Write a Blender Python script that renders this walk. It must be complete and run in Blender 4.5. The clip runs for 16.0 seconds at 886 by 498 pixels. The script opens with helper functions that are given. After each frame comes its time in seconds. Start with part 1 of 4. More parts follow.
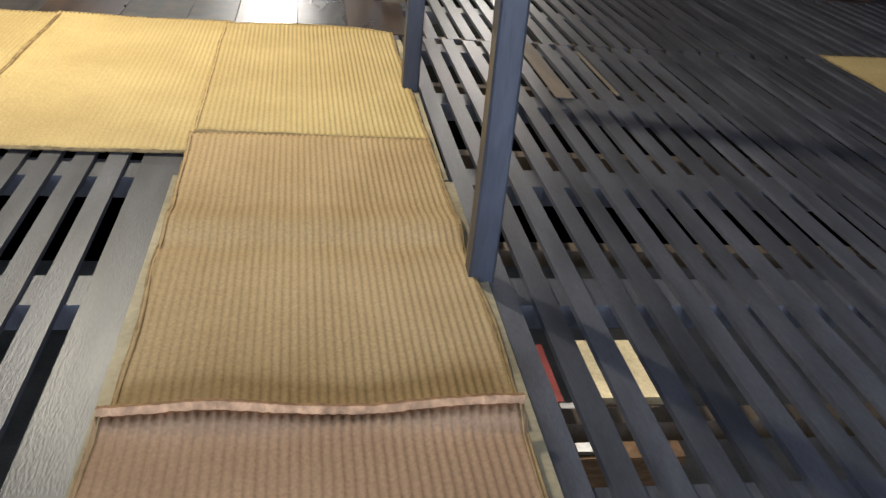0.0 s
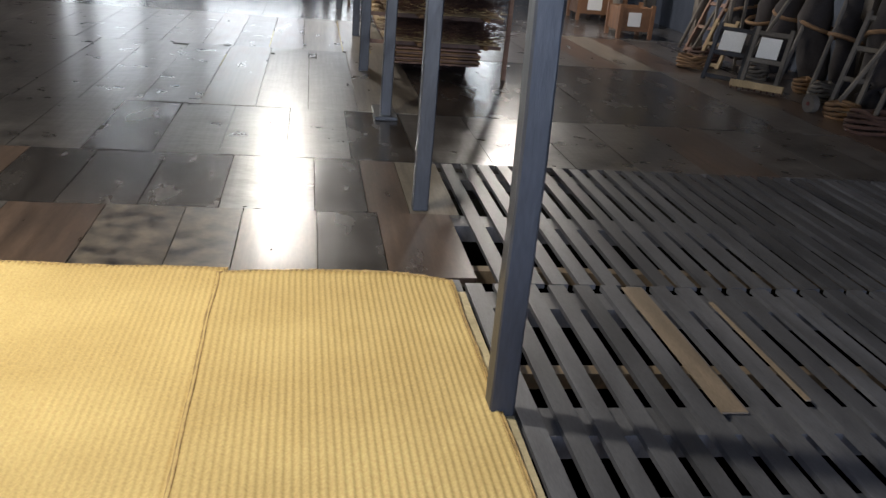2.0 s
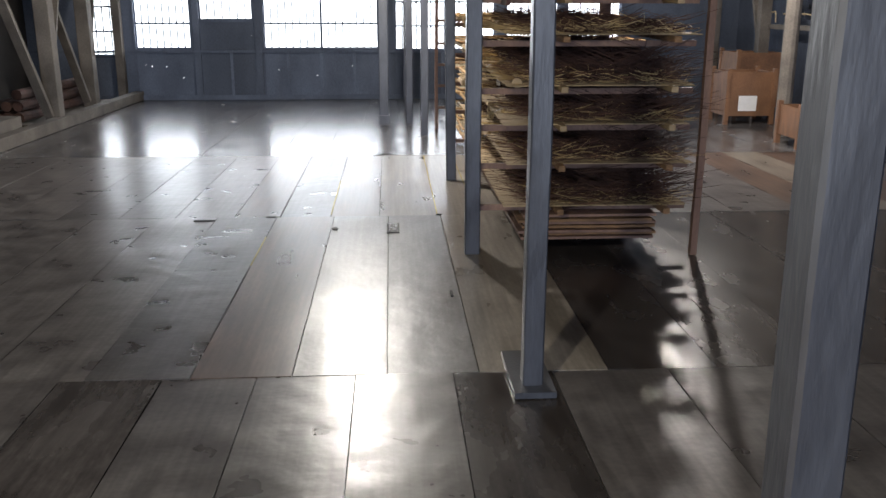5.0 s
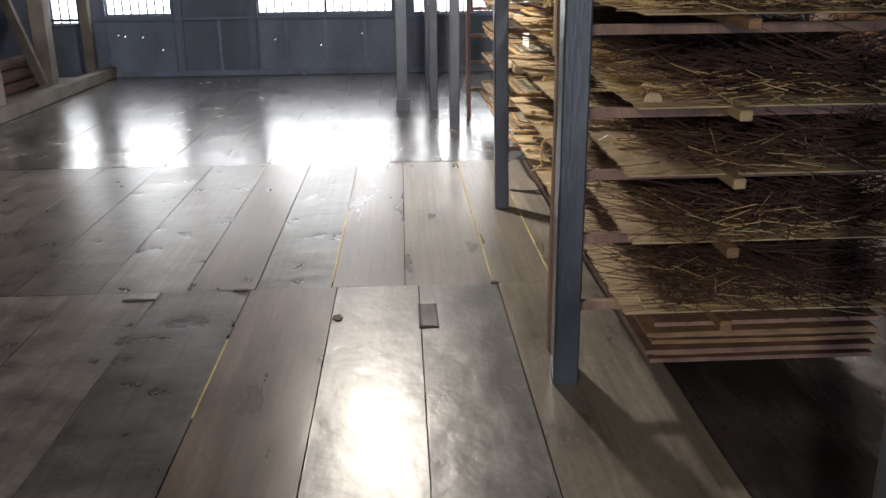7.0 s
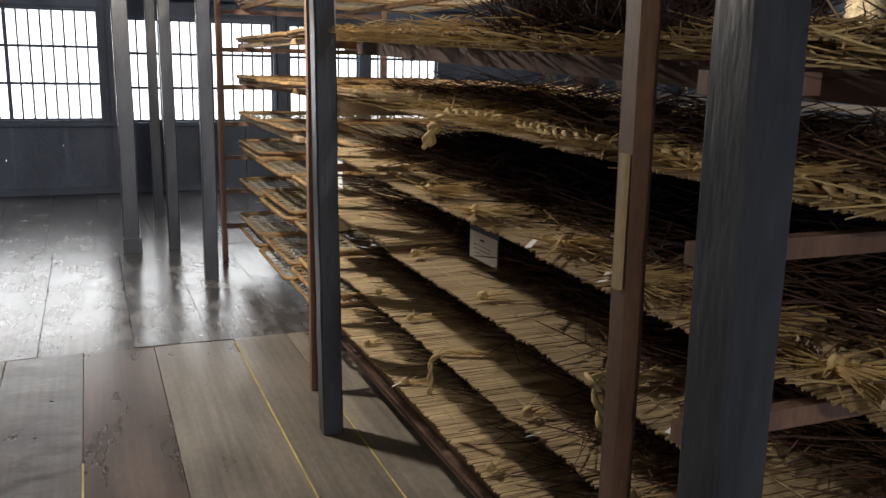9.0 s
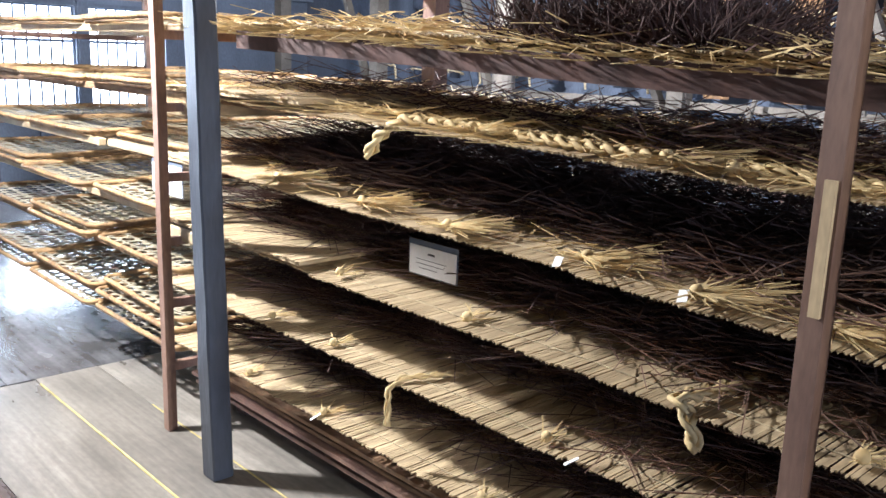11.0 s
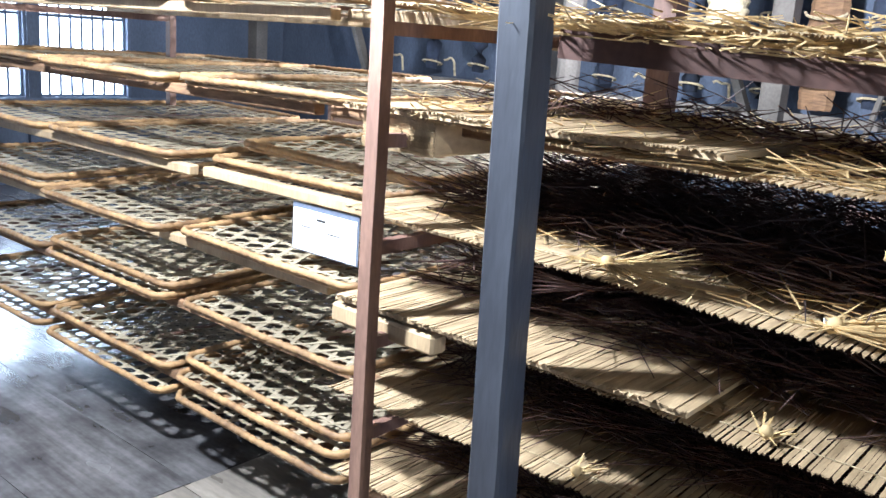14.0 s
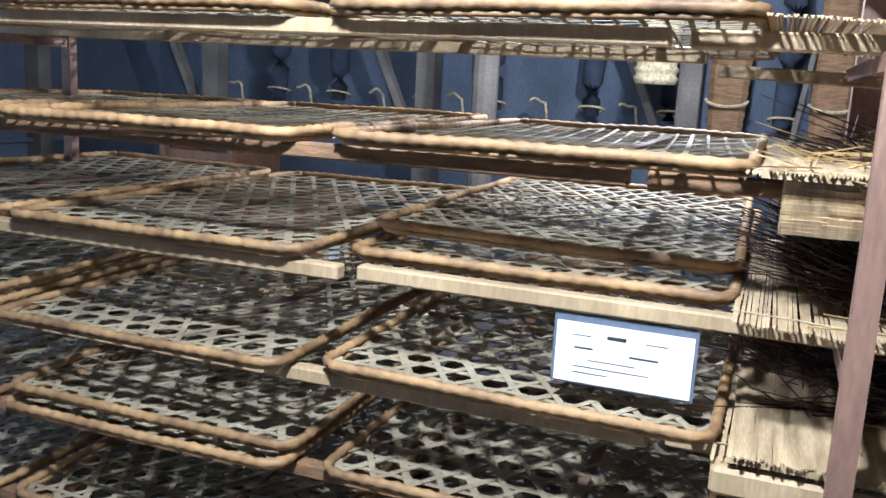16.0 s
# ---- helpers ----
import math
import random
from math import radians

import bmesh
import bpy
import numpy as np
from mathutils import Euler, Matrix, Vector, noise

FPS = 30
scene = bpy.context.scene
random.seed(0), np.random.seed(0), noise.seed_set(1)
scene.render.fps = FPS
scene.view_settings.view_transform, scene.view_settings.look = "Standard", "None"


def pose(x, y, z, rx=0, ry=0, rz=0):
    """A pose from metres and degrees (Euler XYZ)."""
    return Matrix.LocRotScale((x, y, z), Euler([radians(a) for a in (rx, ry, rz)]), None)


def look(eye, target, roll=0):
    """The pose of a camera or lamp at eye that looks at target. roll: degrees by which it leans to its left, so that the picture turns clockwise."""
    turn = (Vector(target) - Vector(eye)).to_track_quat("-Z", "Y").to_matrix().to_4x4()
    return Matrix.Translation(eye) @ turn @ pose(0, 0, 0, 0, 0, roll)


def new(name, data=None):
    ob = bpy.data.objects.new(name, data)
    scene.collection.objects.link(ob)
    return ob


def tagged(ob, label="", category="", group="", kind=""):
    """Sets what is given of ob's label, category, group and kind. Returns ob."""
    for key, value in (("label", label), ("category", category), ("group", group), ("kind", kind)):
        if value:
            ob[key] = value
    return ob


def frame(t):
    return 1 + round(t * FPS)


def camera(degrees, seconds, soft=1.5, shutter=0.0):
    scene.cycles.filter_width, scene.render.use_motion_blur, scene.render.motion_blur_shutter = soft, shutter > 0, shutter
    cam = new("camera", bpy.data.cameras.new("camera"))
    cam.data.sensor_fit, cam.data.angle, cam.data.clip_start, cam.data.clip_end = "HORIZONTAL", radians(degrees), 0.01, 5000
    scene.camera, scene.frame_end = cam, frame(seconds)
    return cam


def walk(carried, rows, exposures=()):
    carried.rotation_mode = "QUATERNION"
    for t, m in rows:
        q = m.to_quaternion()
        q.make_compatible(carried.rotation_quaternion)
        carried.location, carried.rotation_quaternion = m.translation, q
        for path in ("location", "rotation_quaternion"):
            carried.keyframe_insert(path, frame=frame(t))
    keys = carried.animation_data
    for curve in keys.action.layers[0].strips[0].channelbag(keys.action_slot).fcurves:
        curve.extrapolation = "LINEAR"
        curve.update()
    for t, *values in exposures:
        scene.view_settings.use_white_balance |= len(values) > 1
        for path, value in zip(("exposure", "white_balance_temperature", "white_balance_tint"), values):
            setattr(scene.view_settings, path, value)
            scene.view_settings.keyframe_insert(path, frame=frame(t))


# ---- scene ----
cam = camera(54.0, 16.0)
PATH = [
    (0, (4.868, 11.683, 1.239), (5.186, 13.419, 0.298), 5.6),
    (0.5, (4.777, 12.057, 1.265), (5.128, 13.799, 0.348), 6.5),
    (1, (4.758, 12.311, 1.31), (5.086, 14.086, 0.448), 3.8),
    (1.5, (4.761, 12.876, 1.321), (4.986, 14.716, 0.569), 3.1),
    (2, (4.763, 13.337, 1.331), (5.08, 15.178, 0.616), 5.0),
    (2.5, (4.833, 13.806, 1.294), (5.15, 15.651, 0.588), 5.6),
    (3, (4.787, 14.265, 1.3), (5.042, 16.119, 0.595), 5.2),
    (3.5, (4.796, 14.786, 1.309), (4.918, 16.711, 0.783), 2.6),
    (3.7, (4.796, 15.011, 1.286), (4.879, 16.949, 0.8), 2.6),
    (5.8, (4.804, 17.197, 1.352), (4.906, 19.08, 0.684), -1.8),
    (6, (4.828, 17.43, 1.339), (4.856, 19.285, 0.593), -3.6),
    (6.5, (4.785, 17.929, 1.367), (4.83, 19.809, 0.686), -2.1),
    (7, (4.722, 18.422, 1.356), (4.805, 20.32, 0.73), -0.7),
    (7.5, (4.708, 18.918, 1.415), (4.744, 20.853, 0.912), -0.6),
    (8, (4.665, 19.419, 1.41), (4.766, 21.369, 0.977), 0.5),
    (8.5, (4.621, 19.856, 1.428), (4.915, 21.799, 1.056), 0.1),
    (9, (4.477, 20.21, 1.397), (5.215, 22.022, 0.981), 1.1),
    (9.2, (4.415, 20.303, 1.431), (5.317, 22.029, 0.976), 0.9),
    (11.3, (3.926, 20.88, 1.428), (5.293, 22.28, 1.014), 2.1),
    (11.5, (3.94, 20.954, 1.397), (5.332, 22.334, 1.002), 2.1),
    (12, (3.968, 21.169, 1.402), (5.438, 22.47, 1.014), 2.3),
    (12.5, (3.982, 21.373, 1.403), (5.450, 22.674, 1.013), 1.9),
    (13, (3.922, 21.668, 1.412), (5.464, 22.881, 1.026), 2.6),
    (13.5, (3.906, 21.979, 1.411), (5.399, 23.238, 0.983), 2.2),
    (14, (3.905, 22.353, 1.442), (5.408, 23.590, 0.982), 4.1),
    (14.5, (3.908, 22.741, 1.425), (5.544, 23.825, 1.039), 4.9),
    (15, (3.882, 23.117, 1.420), (5.542, 24.169, 1.051), 3.7),
    (15.5, (3.892, 23.549, 1.418), (5.628, 24.477, 1.064), 3.6),
    (16, (3.907, 23.885, 1.398), (5.746, 24.576, 1.021), 3.1),
]
walk(cam, [(t, look(eye, target, roll)) for t, eye, target, roll in PATH],
     [(0, 0.5, 6500, 10), (1.5, 0.35, 6500, 10), (3.0, 0.5, 6300, 10), (3.6, 0.65, 6200, 10), (6.0, 0.78, 6700, 12), (7.0, 0.82, 6800, 12), (7.6, 0.55, 6700, 12), (8.5, -0.22, 6900, 12), (9.2, 0.15, 6900, 12),
      (11.3, 2.15, 5500, 10), (12.5, 2.15, 5500, 10), (13.5, 1.9, 5350, 10), (14.5, 1.45, 5150, 8), (15.3, 1.2, 5100, 8), (16.0, 0.7, 5100, 8)])

# ---- world and large lights ----
world = bpy.data.worlds.new("sky")
scene.world = world
world.use_nodes = True
wn = world.node_tree
sky = wn.nodes.new("ShaderNodeTexSky")
sky.sky_type, sky.sun_disc = "NISHITA", False
sky.sun_elevation, sky.sun_rotation = radians(48), radians(120)
wn.links.new(sky.outputs[0], wn.nodes["Background"].inputs[0])
wn.nodes["Background"].inputs[1].default_value = 0.08


def area_lamp(name, m, w, h, power, color):
    data = bpy.data.lights.new(name, "AREA")
    data.shape, data.size, data.size_y, data.energy, data.color = "RECTANGLE", w, h, power, color
    ob = new(name, data)
    ob.matrix_world = m
    return ob


def bulb_lamp(name, place, power, color, radius=0.04):
    data = bpy.data.lights.new(name, "POINT")
    data.energy, data.color, data.shadow_soft_size = power, color, radius
    ob = new(name, data)
    ob.location = place
    return ob


DAY = (0.86, 0.93, 1.0)
WARM = (1.0, 0.80, 0.52)
COOL = (0.80, 0.88, 1.0)
WALL_Y = 30.0
# windows of the far gable: x0, x1, z0, z1, panels
WINDOWS = [(0.30, 0.74, 0.66, 1.72, 1), (0.99, 1.81, 0.76, 1.87, 1), (1.95, 2.74, 1.18, 1.87, 1), (2.90, 4.62, 0.76, 1.87, 2),
           (4.88, 6.40, 0.74, 1.80, 2), (6.58, 7.38, 0.74, 1.79, 1), (7.52, 8.34, 0.74, 1.79, 1)]
for x0, x1, z0, z1, n in WINDOWS:
    area_lamp("window_light", look(((x0 + x1) / 2, WALL_Y + 0.075, (z0 + z1) / 2), ((x0 + x1) / 2, 0, (z0 + z1) / 2)),
              x1 - x0, z1 - z0, 10.5 * (x1 - x0) * (z1 - z0), DAY)
bulb_lamp("hanging_bulb", (4.45, 24.3, 2.28), 225, (1.0, 0.945, 0.86), 0.08)
bulb_lamp("hanging_bulb", (7.4, 24.3, 2.28), 190, (1.0, 0.93, 0.85), 0.06)
bulb_lamp("hanging_bulb", (3.7, 16.0, 2.32), 215, (1.0, 0.93, 0.76), 0.08)
# light of the storey below, as an unseen lamp added over the stand
area_lamp("lamp_below", look((6.1, 14.6, -0.25), (6.1, 14.6, -2)), 0.6, 0.3, 6, (1.0, 0.93, 0.82))
# daylight of the near gable, behind the start of the walk
area_lamp("gable_daylight", look((4.6, 8.1, 1.5), (4.6, 30, 1.3)), 5.0, 1.2, 350, (0.66, 0.77, 1.0))


# ---- materials ----
def mat(name, color, rough=0.7, metal=0.0, dark=None, scale=6.0, stretch=(1, 1, 1), bump=0.15, fine=60.0, spread=0.0, rough2=None, detail=6.0, alt=None, grit=1.0, grain=False):
    """A surface with large stains, fine grain, relief and a tone of its own for each object."""
    m = bpy.data.materials.new(name)
    m.use_nodes = True
    nt = m.node_tree
    N, L = nt.nodes, nt.links
    b = N["Principled BSDF"]
    b.inputs["Metallic"].default_value = metal
    tc = N.new("ShaderNodeTexCoord")
    mp = N.new("ShaderNodeMapping")
    mp.inputs["Scale"].default_value = stretch
    oi = N.new("ShaderNodeObjectInfo")
    add = N.new("ShaderNodeVectorMath")
    add.operation = "MULTIPLY_ADD"
    add.inputs[1].default_value = (37.0, 53.0, 71.0)
    L.new(oi.outputs["Random"], add.inputs[0])
    L.new(tc.outputs["Object"], add.inputs[2])
    L.new(add.outputs[0], mp.inputs[0])
    n1 = N.new("ShaderNodeTexNoise")
    n1.inputs["Scale"].default_value, n1.inputs["Detail"].default_value = scale, detail
    n2 = N.new("ShaderNodeTexNoise")
    n2.inputs["Scale"].default_value, n2.inputs["Detail"].default_value = fine, 3
    L.new(mp.outputs[0], n1.inputs[0])
    L.new(mp.outputs[0], n2.inputs[0])
    ramp = N.new("ShaderNodeValToRGB")
    dark = dark or tuple(c * 0.5 for c in color)
    ramp.color_ramp.elements[0].position, ramp.color_ramp.elements[1].position = 0.32, 0.68
    ramp.color_ramp.elements[0].color, ramp.color_ramp.elements[1].color = (*dark, 1), (*color, 1)
    L.new(n1.outputs[0], ramp.inputs[0])
    mix = N.new("ShaderNodeMixRGB")
    mix.blend_type, mix.inputs[0].default_value = "OVERLAY", 0.35
    L.new(ramp.outputs[0], mix.inputs[1])
    L.new(n2.outputs[0], mix.inputs[2])
    out = mix.outputs[0]
    if grain:
        gm = N.new("ShaderNodeMapping")
        gm.inputs["Scale"].default_value = (46, 1.3, 1)
        L.new(add.outputs[0], gm.inputs[0])
        gn = N.new("ShaderNodeTexNoise")
        gn.inputs["Scale"].default_value, gn.inputs["Detail"].default_value = 1.0, 5
        L.new(gm.outputs[0], gn.inputs[0])
        gx = N.new("ShaderNodeMixRGB")
        gx.blend_type, gx.inputs[0].default_value = "OVERLAY", 0.55
        L.new(out, gx.inputs[1])
        L.new(gn.outputs[0], gx.inputs[2])
        out = gx.outputs[0]
    if alt:
        pick = N.new("ShaderNodeMath")
        pick.operation, pick.inputs[1].default_value = "GREATER_THAN", 0.72
        L.new(oi.outputs["Random"], pick.inputs[0])
        tint = N.new("ShaderNodeMixRGB")
        tint.inputs[2].default_value = (*alt, 1)
        half = N.new("ShaderNodeMath")
        half.operation, half.inputs[1].default_value = "MULTIPLY", 0.6
        L.new(pick.outputs[0], half.inputs[0])
        L.new(half.outputs[0], tint.inputs[0])
        L.new(out, tint.inputs[1])
        out = tint.outputs[0]
    if spread:
        hv = N.new("ShaderNodeHueSaturation")
        mr = N.new("ShaderNodeMapRange")
        mr.inputs[3].default_value, mr.inputs[4].default_value = 1 - spread, 1 + spread
        L.new(oi.outputs["Random"], mr.inputs[0])
        L.new(mr.outputs[0], hv.inputs["Value"])
        L.new(out, hv.inputs["Color"])
        out = hv.outputs[0]
    L.new(out, b.inputs["Base Color"])
    r = N.new("ShaderNodeMapRange")
    r.inputs[3].default_value, r.inputs[4].default_value = rough, rough2 if rough2 is not None else min(1, rough + 0.15)
    L.new(n1.outputs[0], r.inputs[0])
    L.new(r.outputs[0], b.inputs["Roughness"])
    if bump:
        bp = N.new("ShaderNodeBump")
        bp.inputs["Strength"].default_value, bp.inputs["Distance"].default_value = bump, 0.004
        mx = N.new("ShaderNodeMath")
        mx.operation = "ADD"
        L.new(n1.outputs[0], mx.inputs[0])
        gr = N.new("ShaderNodeMath")
        gr.operation, gr.inputs[1].default_value = "MULTIPLY", grit
        L.new(n2.outputs[0], gr.inputs[0])
        L.new(gr.outputs[0], mx.inputs[1])
        L.new(mx.outputs[0], bp.inputs["Height"])
        L.new(bp.outputs[0], b.inputs["Normal"])
    return m


M_BOARD = mat("worn_dark_board", (0.074, 0.067, 0.066), 0.17, dark=(0.034, 0.030, 0.030), scale=3.2, stretch=(2.0, 0.9, 1), bump=0.7, fine=30, spread=0.28, rough2=0.34, grit=0.0, grain=True, detail=4.5)
M_WRINKLE = mat("wrinkled_dark_board", (0.118, 0.110, 0.108), 0.21, dark=(0.056, 0.051, 0.052), scale=4.6, stretch=(1.1, 1.25, 1), bump=0.85, fine=40, spread=0.25, rough2=0.40, grit=0.0, grain=True, detail=3.5)
M_WRINKLE.node_tree.nodes["Bump"].inputs["Distance"].default_value = 0.007
M_GLOSS = mat("polished_dark_board", (0.135, 0.130, 0.132), 0.15, dark=(0.045, 0.043, 0.045), scale=3.2, stretch=(2.0, 1.1, 1), bump=0.35, fine=30, spread=0.2, rough2=0.32, grit=0.0, grain=True, detail=2.0)
M_SHEEN = mat("rubbed_grey_board", (0.150, 0.146, 0.145), 0.27, dark=(0.080, 0.077, 0.076), scale=5.0, stretch=(1.2, 0.9, 1), bump=1.0, fine=40, spread=0.12, rough2=0.42, grit=0.0, grain=True, detail=4.0)
M_SHEEN.node_tree.nodes["Bump"].inputs["Distance"].default_value = 0.007
M_BROWN = mat("smooth_red_brown_board", (0.120, 0.082, 0.064), 0.22, dark=(0.062, 0.046, 0.040), scale=3.0, stretch=(2.6, 0.7, 1), bump=0.45, fine=30, spread=0.2, rough2=0.38, grit=0.0, grain=True, detail=4.5)
M_TAN = mat("smooth_grey_tan_board", (0.22, 0.195, 0.165), 0.22, dark=(0.13, 0.115, 0.098), scale=2.6, stretch=(2.2, 0.8, 1), bump=0.45, fine=30, spread=0.12, rough2=0.38, grit=0.0, grain=True, detail=4.5)
M_BLOTCH = mat("blotchy_worn_board", (0.14, 0.118, 0.095), 0.20, dark=(0.020, 0.018, 0.020), scale=9.0, stretch=(1.2, 1.0, 1), bump=0.5, fine=30, rough2=0.55, grit=0.0, detail=5.0)
M_SLAT = mat("painted_dark_slat", (0.108, 0.110, 0.126), 0.34, dark=(0.06, 0.061, 0.070), scale=3, stretch=(4, 0.8, 1), bump=0.25, fine=50, spread=0.3)
M_POST = mat("black_stained_post", (0.060, 0.066, 0.082), 0.30, dark=(0.026, 0.028, 0.036), scale=3, stretch=(2, 2, 0.4), bump=0.3, fine=40, spread=0.12)
# both wall colours hold the blue haze and glare lying over the boards
M_WALL = mat("hazed_wall_board", (0.115, 0.138, 0.19), 0.7, dark=(0.065, 0.08, 0.112), scale=2, stretch=(1, 1, 0.5), spread=0.2)
M_EASTWALL = mat("hazed_blue_wall_board", (0.080, 0.098, 0.140), 0.8, dark=(0.040, 0.050, 0.074), scale=2.5, stretch=(1, 1, 0.5), spread=0.2)
M_ROOF = mat("sooty_roof_board", (0.04, 0.034, 0.03), 0.85, scale=2, spread=0.2)
M_BEAM = mat("weathered_beam", (0.17, 0.15, 0.13), 0.75, dark=(0.08, 0.07, 0.06), scale=3, stretch=(1, 1, 1), spread=0.15)
M_REDWOOD = mat("red_brown_rack_wood", (0.24, 0.142, 0.100), 0.55, dark=(0.13, 0.072, 0.055), scale=5, stretch=(2, 2, 0.5), spread=0.15)
M_MAT = mat("golden_rush_mat", (0.66, 0.50, 0.22), 0.72, dark=(0.54, 0.39, 0.16), scale=2.5, bump=0.3, fine=110, spread=0.04)
M_MAT2 = mat("brown_rush_mat", (0.48, 0.30, 0.17), 0.75, dark=(0.37, 0.22, 0.12), scale=2.5, bump=0.3, fine=110)
# tan copy of the golden mat, with cooler light put into the colour
M_MAT_COOL = mat("cool_lit_rush_mat", (0.58, 0.41, 0.21), 0.75, dark=(0.46, 0.31, 0.14), scale=2.5, bump=0.3, fine=110)
M_PEACH = mat("peach_frayed_fibre", (0.56, 0.33, 0.18), 0.85, scale=30, bump=0.4)
M_HEM = mat("brown_mat_hem", (0.50, 0.34, 0.15), 0.8, scale=20, bump=0.3)
M_CREAM = mat("cream_under_mat", (0.66, 0.56, 0.36), 0.75, scale=3, bump=0.1)
M_FADED = mat("yellow_seam_dust", (0.62, 0.50, 0.20), 0.8, bump=0)
M_INDIGO = mat("dark_indigo_cloth", (0.035, 0.045, 0.075), 0.9, scale=8)
M_ROPE = mat("pale_straw_rope", (0.55, 0.45, 0.28), 0.8, scale=30, bump=0.4)
M_BARK = mat("brown_woven_bark", (0.26, 0.15, 0.075), 0.8, dark=(0.13, 0.075, 0.04), scale=12, stretch=(1, 1, 6), bump=0.5)
M_METAL = mat("dull_grey_steel", (0.5, 0.5, 0.5), 0.35, metal=1.0, bump=0.05)
M_REDPAINT = mat("dark_red_paint", (0.22, 0.035, 0.03), 0.5)
M_ORANGE = mat("orange_brown_box_wood", (0.22, 0.11, 0.055), 0.55, dark=(0.13, 0.065, 0.035), scale=4, stretch=(1, 4, 1))
M_STRAW = mat("dry_straw", (0.64, 0.49, 0.25), 0.7, dark=(0.38, 0.26, 0.11), scale=7, bump=0, spread=0.15)
M_REED = mat("reed_stalk", (0.51, 0.385, 0.225), 0.7, dark=(0.26, 0.185, 0.10), scale=9, stretch=(0.6, 5, 1), bump=0, spread=0.1)
M_CANE = mat("woven_bamboo", (0.38, 0.33, 0.23), 0.6, dark=(0.20, 0.165, 0.11), scale=6, bump=0, spread=0.15)
M_RIM = mat("wrapped_cane_rim", (0.38, 0.24, 0.105), 0.55, dark=(0.15, 0.085, 0.04), scale=9, bump=0.5, spread=0.25)
M_TWIG = mat("dark_brown_twig", (0.085, 0.043, 0.034), 0.85, scale=8, bump=0, spread=0.15)
M_BRUSH = mat("red_brown_brushwood", (0.15, 0.075, 0.047), 0.8, scale=8, bump=0, spread=0.2)
M_SACK = mat("sooty_dark_sacking", (0.040, 0.034, 0.036), 0.9, scale=5, bump=0.5)
M_RAWSLAT = mat("raw_tan_slat", (0.26, 0.20, 0.145), 0.6, dark=(0.15, 0.115, 0.085), scale=3, stretch=(4, 0.8, 1))
M_CARD = mat("white_paper_card", (0.8, 0.8, 0.8), 0.6, dark=(0.76, 0.76, 0.76), bump=0)
M_INK = mat("black_ink", (0.04, 0.04, 0.04), 0.7, bump=0)
M_SHOJI = mat("white_shoji_paper", (0.8, 0.8, 0.78), 0.8, dark=(0.76, 0.76, 0.74), bump=0)
# shoji paper with added emission for the daylight behind it
M_GLOWPAPER = M_SHOJI.copy()
M_GLOWPAPER.node_tree.nodes["Principled BSDF"].inputs["Emission Color"].default_value = (0.93, 0.97, 1.0, 1)
M_GLOWPAPER.node_tree.nodes["Principled BSDF"].inputs["Emission Strength"].default_value = 2.4
M_PALEWOOD = mat("pale_yellow_wood", (0.43, 0.32, 0.185), 0.6, dark=(0.28, 0.20, 0.11), scale=4, stretch=(2, 2, 0.5), spread=0.1)


# ---- mesh helpers ----
def part(name, bm, material, parent=None, label="", kind="", bevel=0.0):
    if bevel:
        bmesh.ops.bevel(bm, geom=bm.edges[:], offset=bevel, segments=1, affect="EDGES")
    me = bpy.data.meshes.new(name)
    bm.normal_update()
    bm.to_mesh(me)
    bm.free()
    me.materials.append(material)
    ob = new(name, me)
    ob.parent = parent
    return tagged(ob, label, kind=kind)


def thing(name, label, category, group="", at=(0, 0, 0), kind=""):
    ob = new(name)
    ob.location = at
    return tagged(ob, label, category, group, kind)


def box(bm, x0, x1, y0, y1, z0, z1, m=None):
    g = bmesh.ops.create_cube(bm, size=1)["verts"]
    for v in g:
        v.co = Vector(((x0 + x1) / 2 + v.co.x * (x1 - x0), (y0 + y1) / 2 + v.co.y * (y1 - y0), (z0 + z1) / 2 + v.co.z * (z1 - z0)))
        if m:
            v.co = m @ v.co
    return g


def boxed(x0, x1, y0, y1, z0, z1, m=None):
    bm = bmesh.new()
    box(bm, x0, x1, y0, y1, z0, z1, m)
    return bm


def bar(bm, a, b, w, h=None, sides=4, up=(0, 0, 1), taper=1.0, spin=0.0):
    """A straight bar from a to b, w wide and h thick."""
    a, b, h = Vector(a), Vector(b), h or w
    d = (b - a).normalized()
    s = d.cross(Vector(up))
    s = s.normalized() if s.length > 1e-4 else d.cross(Vector((1, 0, 0))).normalized()
    u = s.cross(d)
    rings = []
    for p, k in ((a, 1.0), (b, taper)):
        ring = []
        for i in range(sides):
            t = math.tau * (i + 0.5) / sides + spin
            q = 1 / math.cos(math.pi / sides) if sides == 4 else 1
            ring.append(bm.verts.new(p + (s * math.cos(t) * w / 2 + u * math.sin(t) * h / 2) * q * k))
        rings.append(ring)
    for i in range(sides):
        j = (i + 1) % sides
        bm.faces.new((rings[0][i], rings[0][j], rings[1][j], rings[1][i]))
    bm.faces.new(rings[0][::-1])
    bm.faces.new(rings[1])


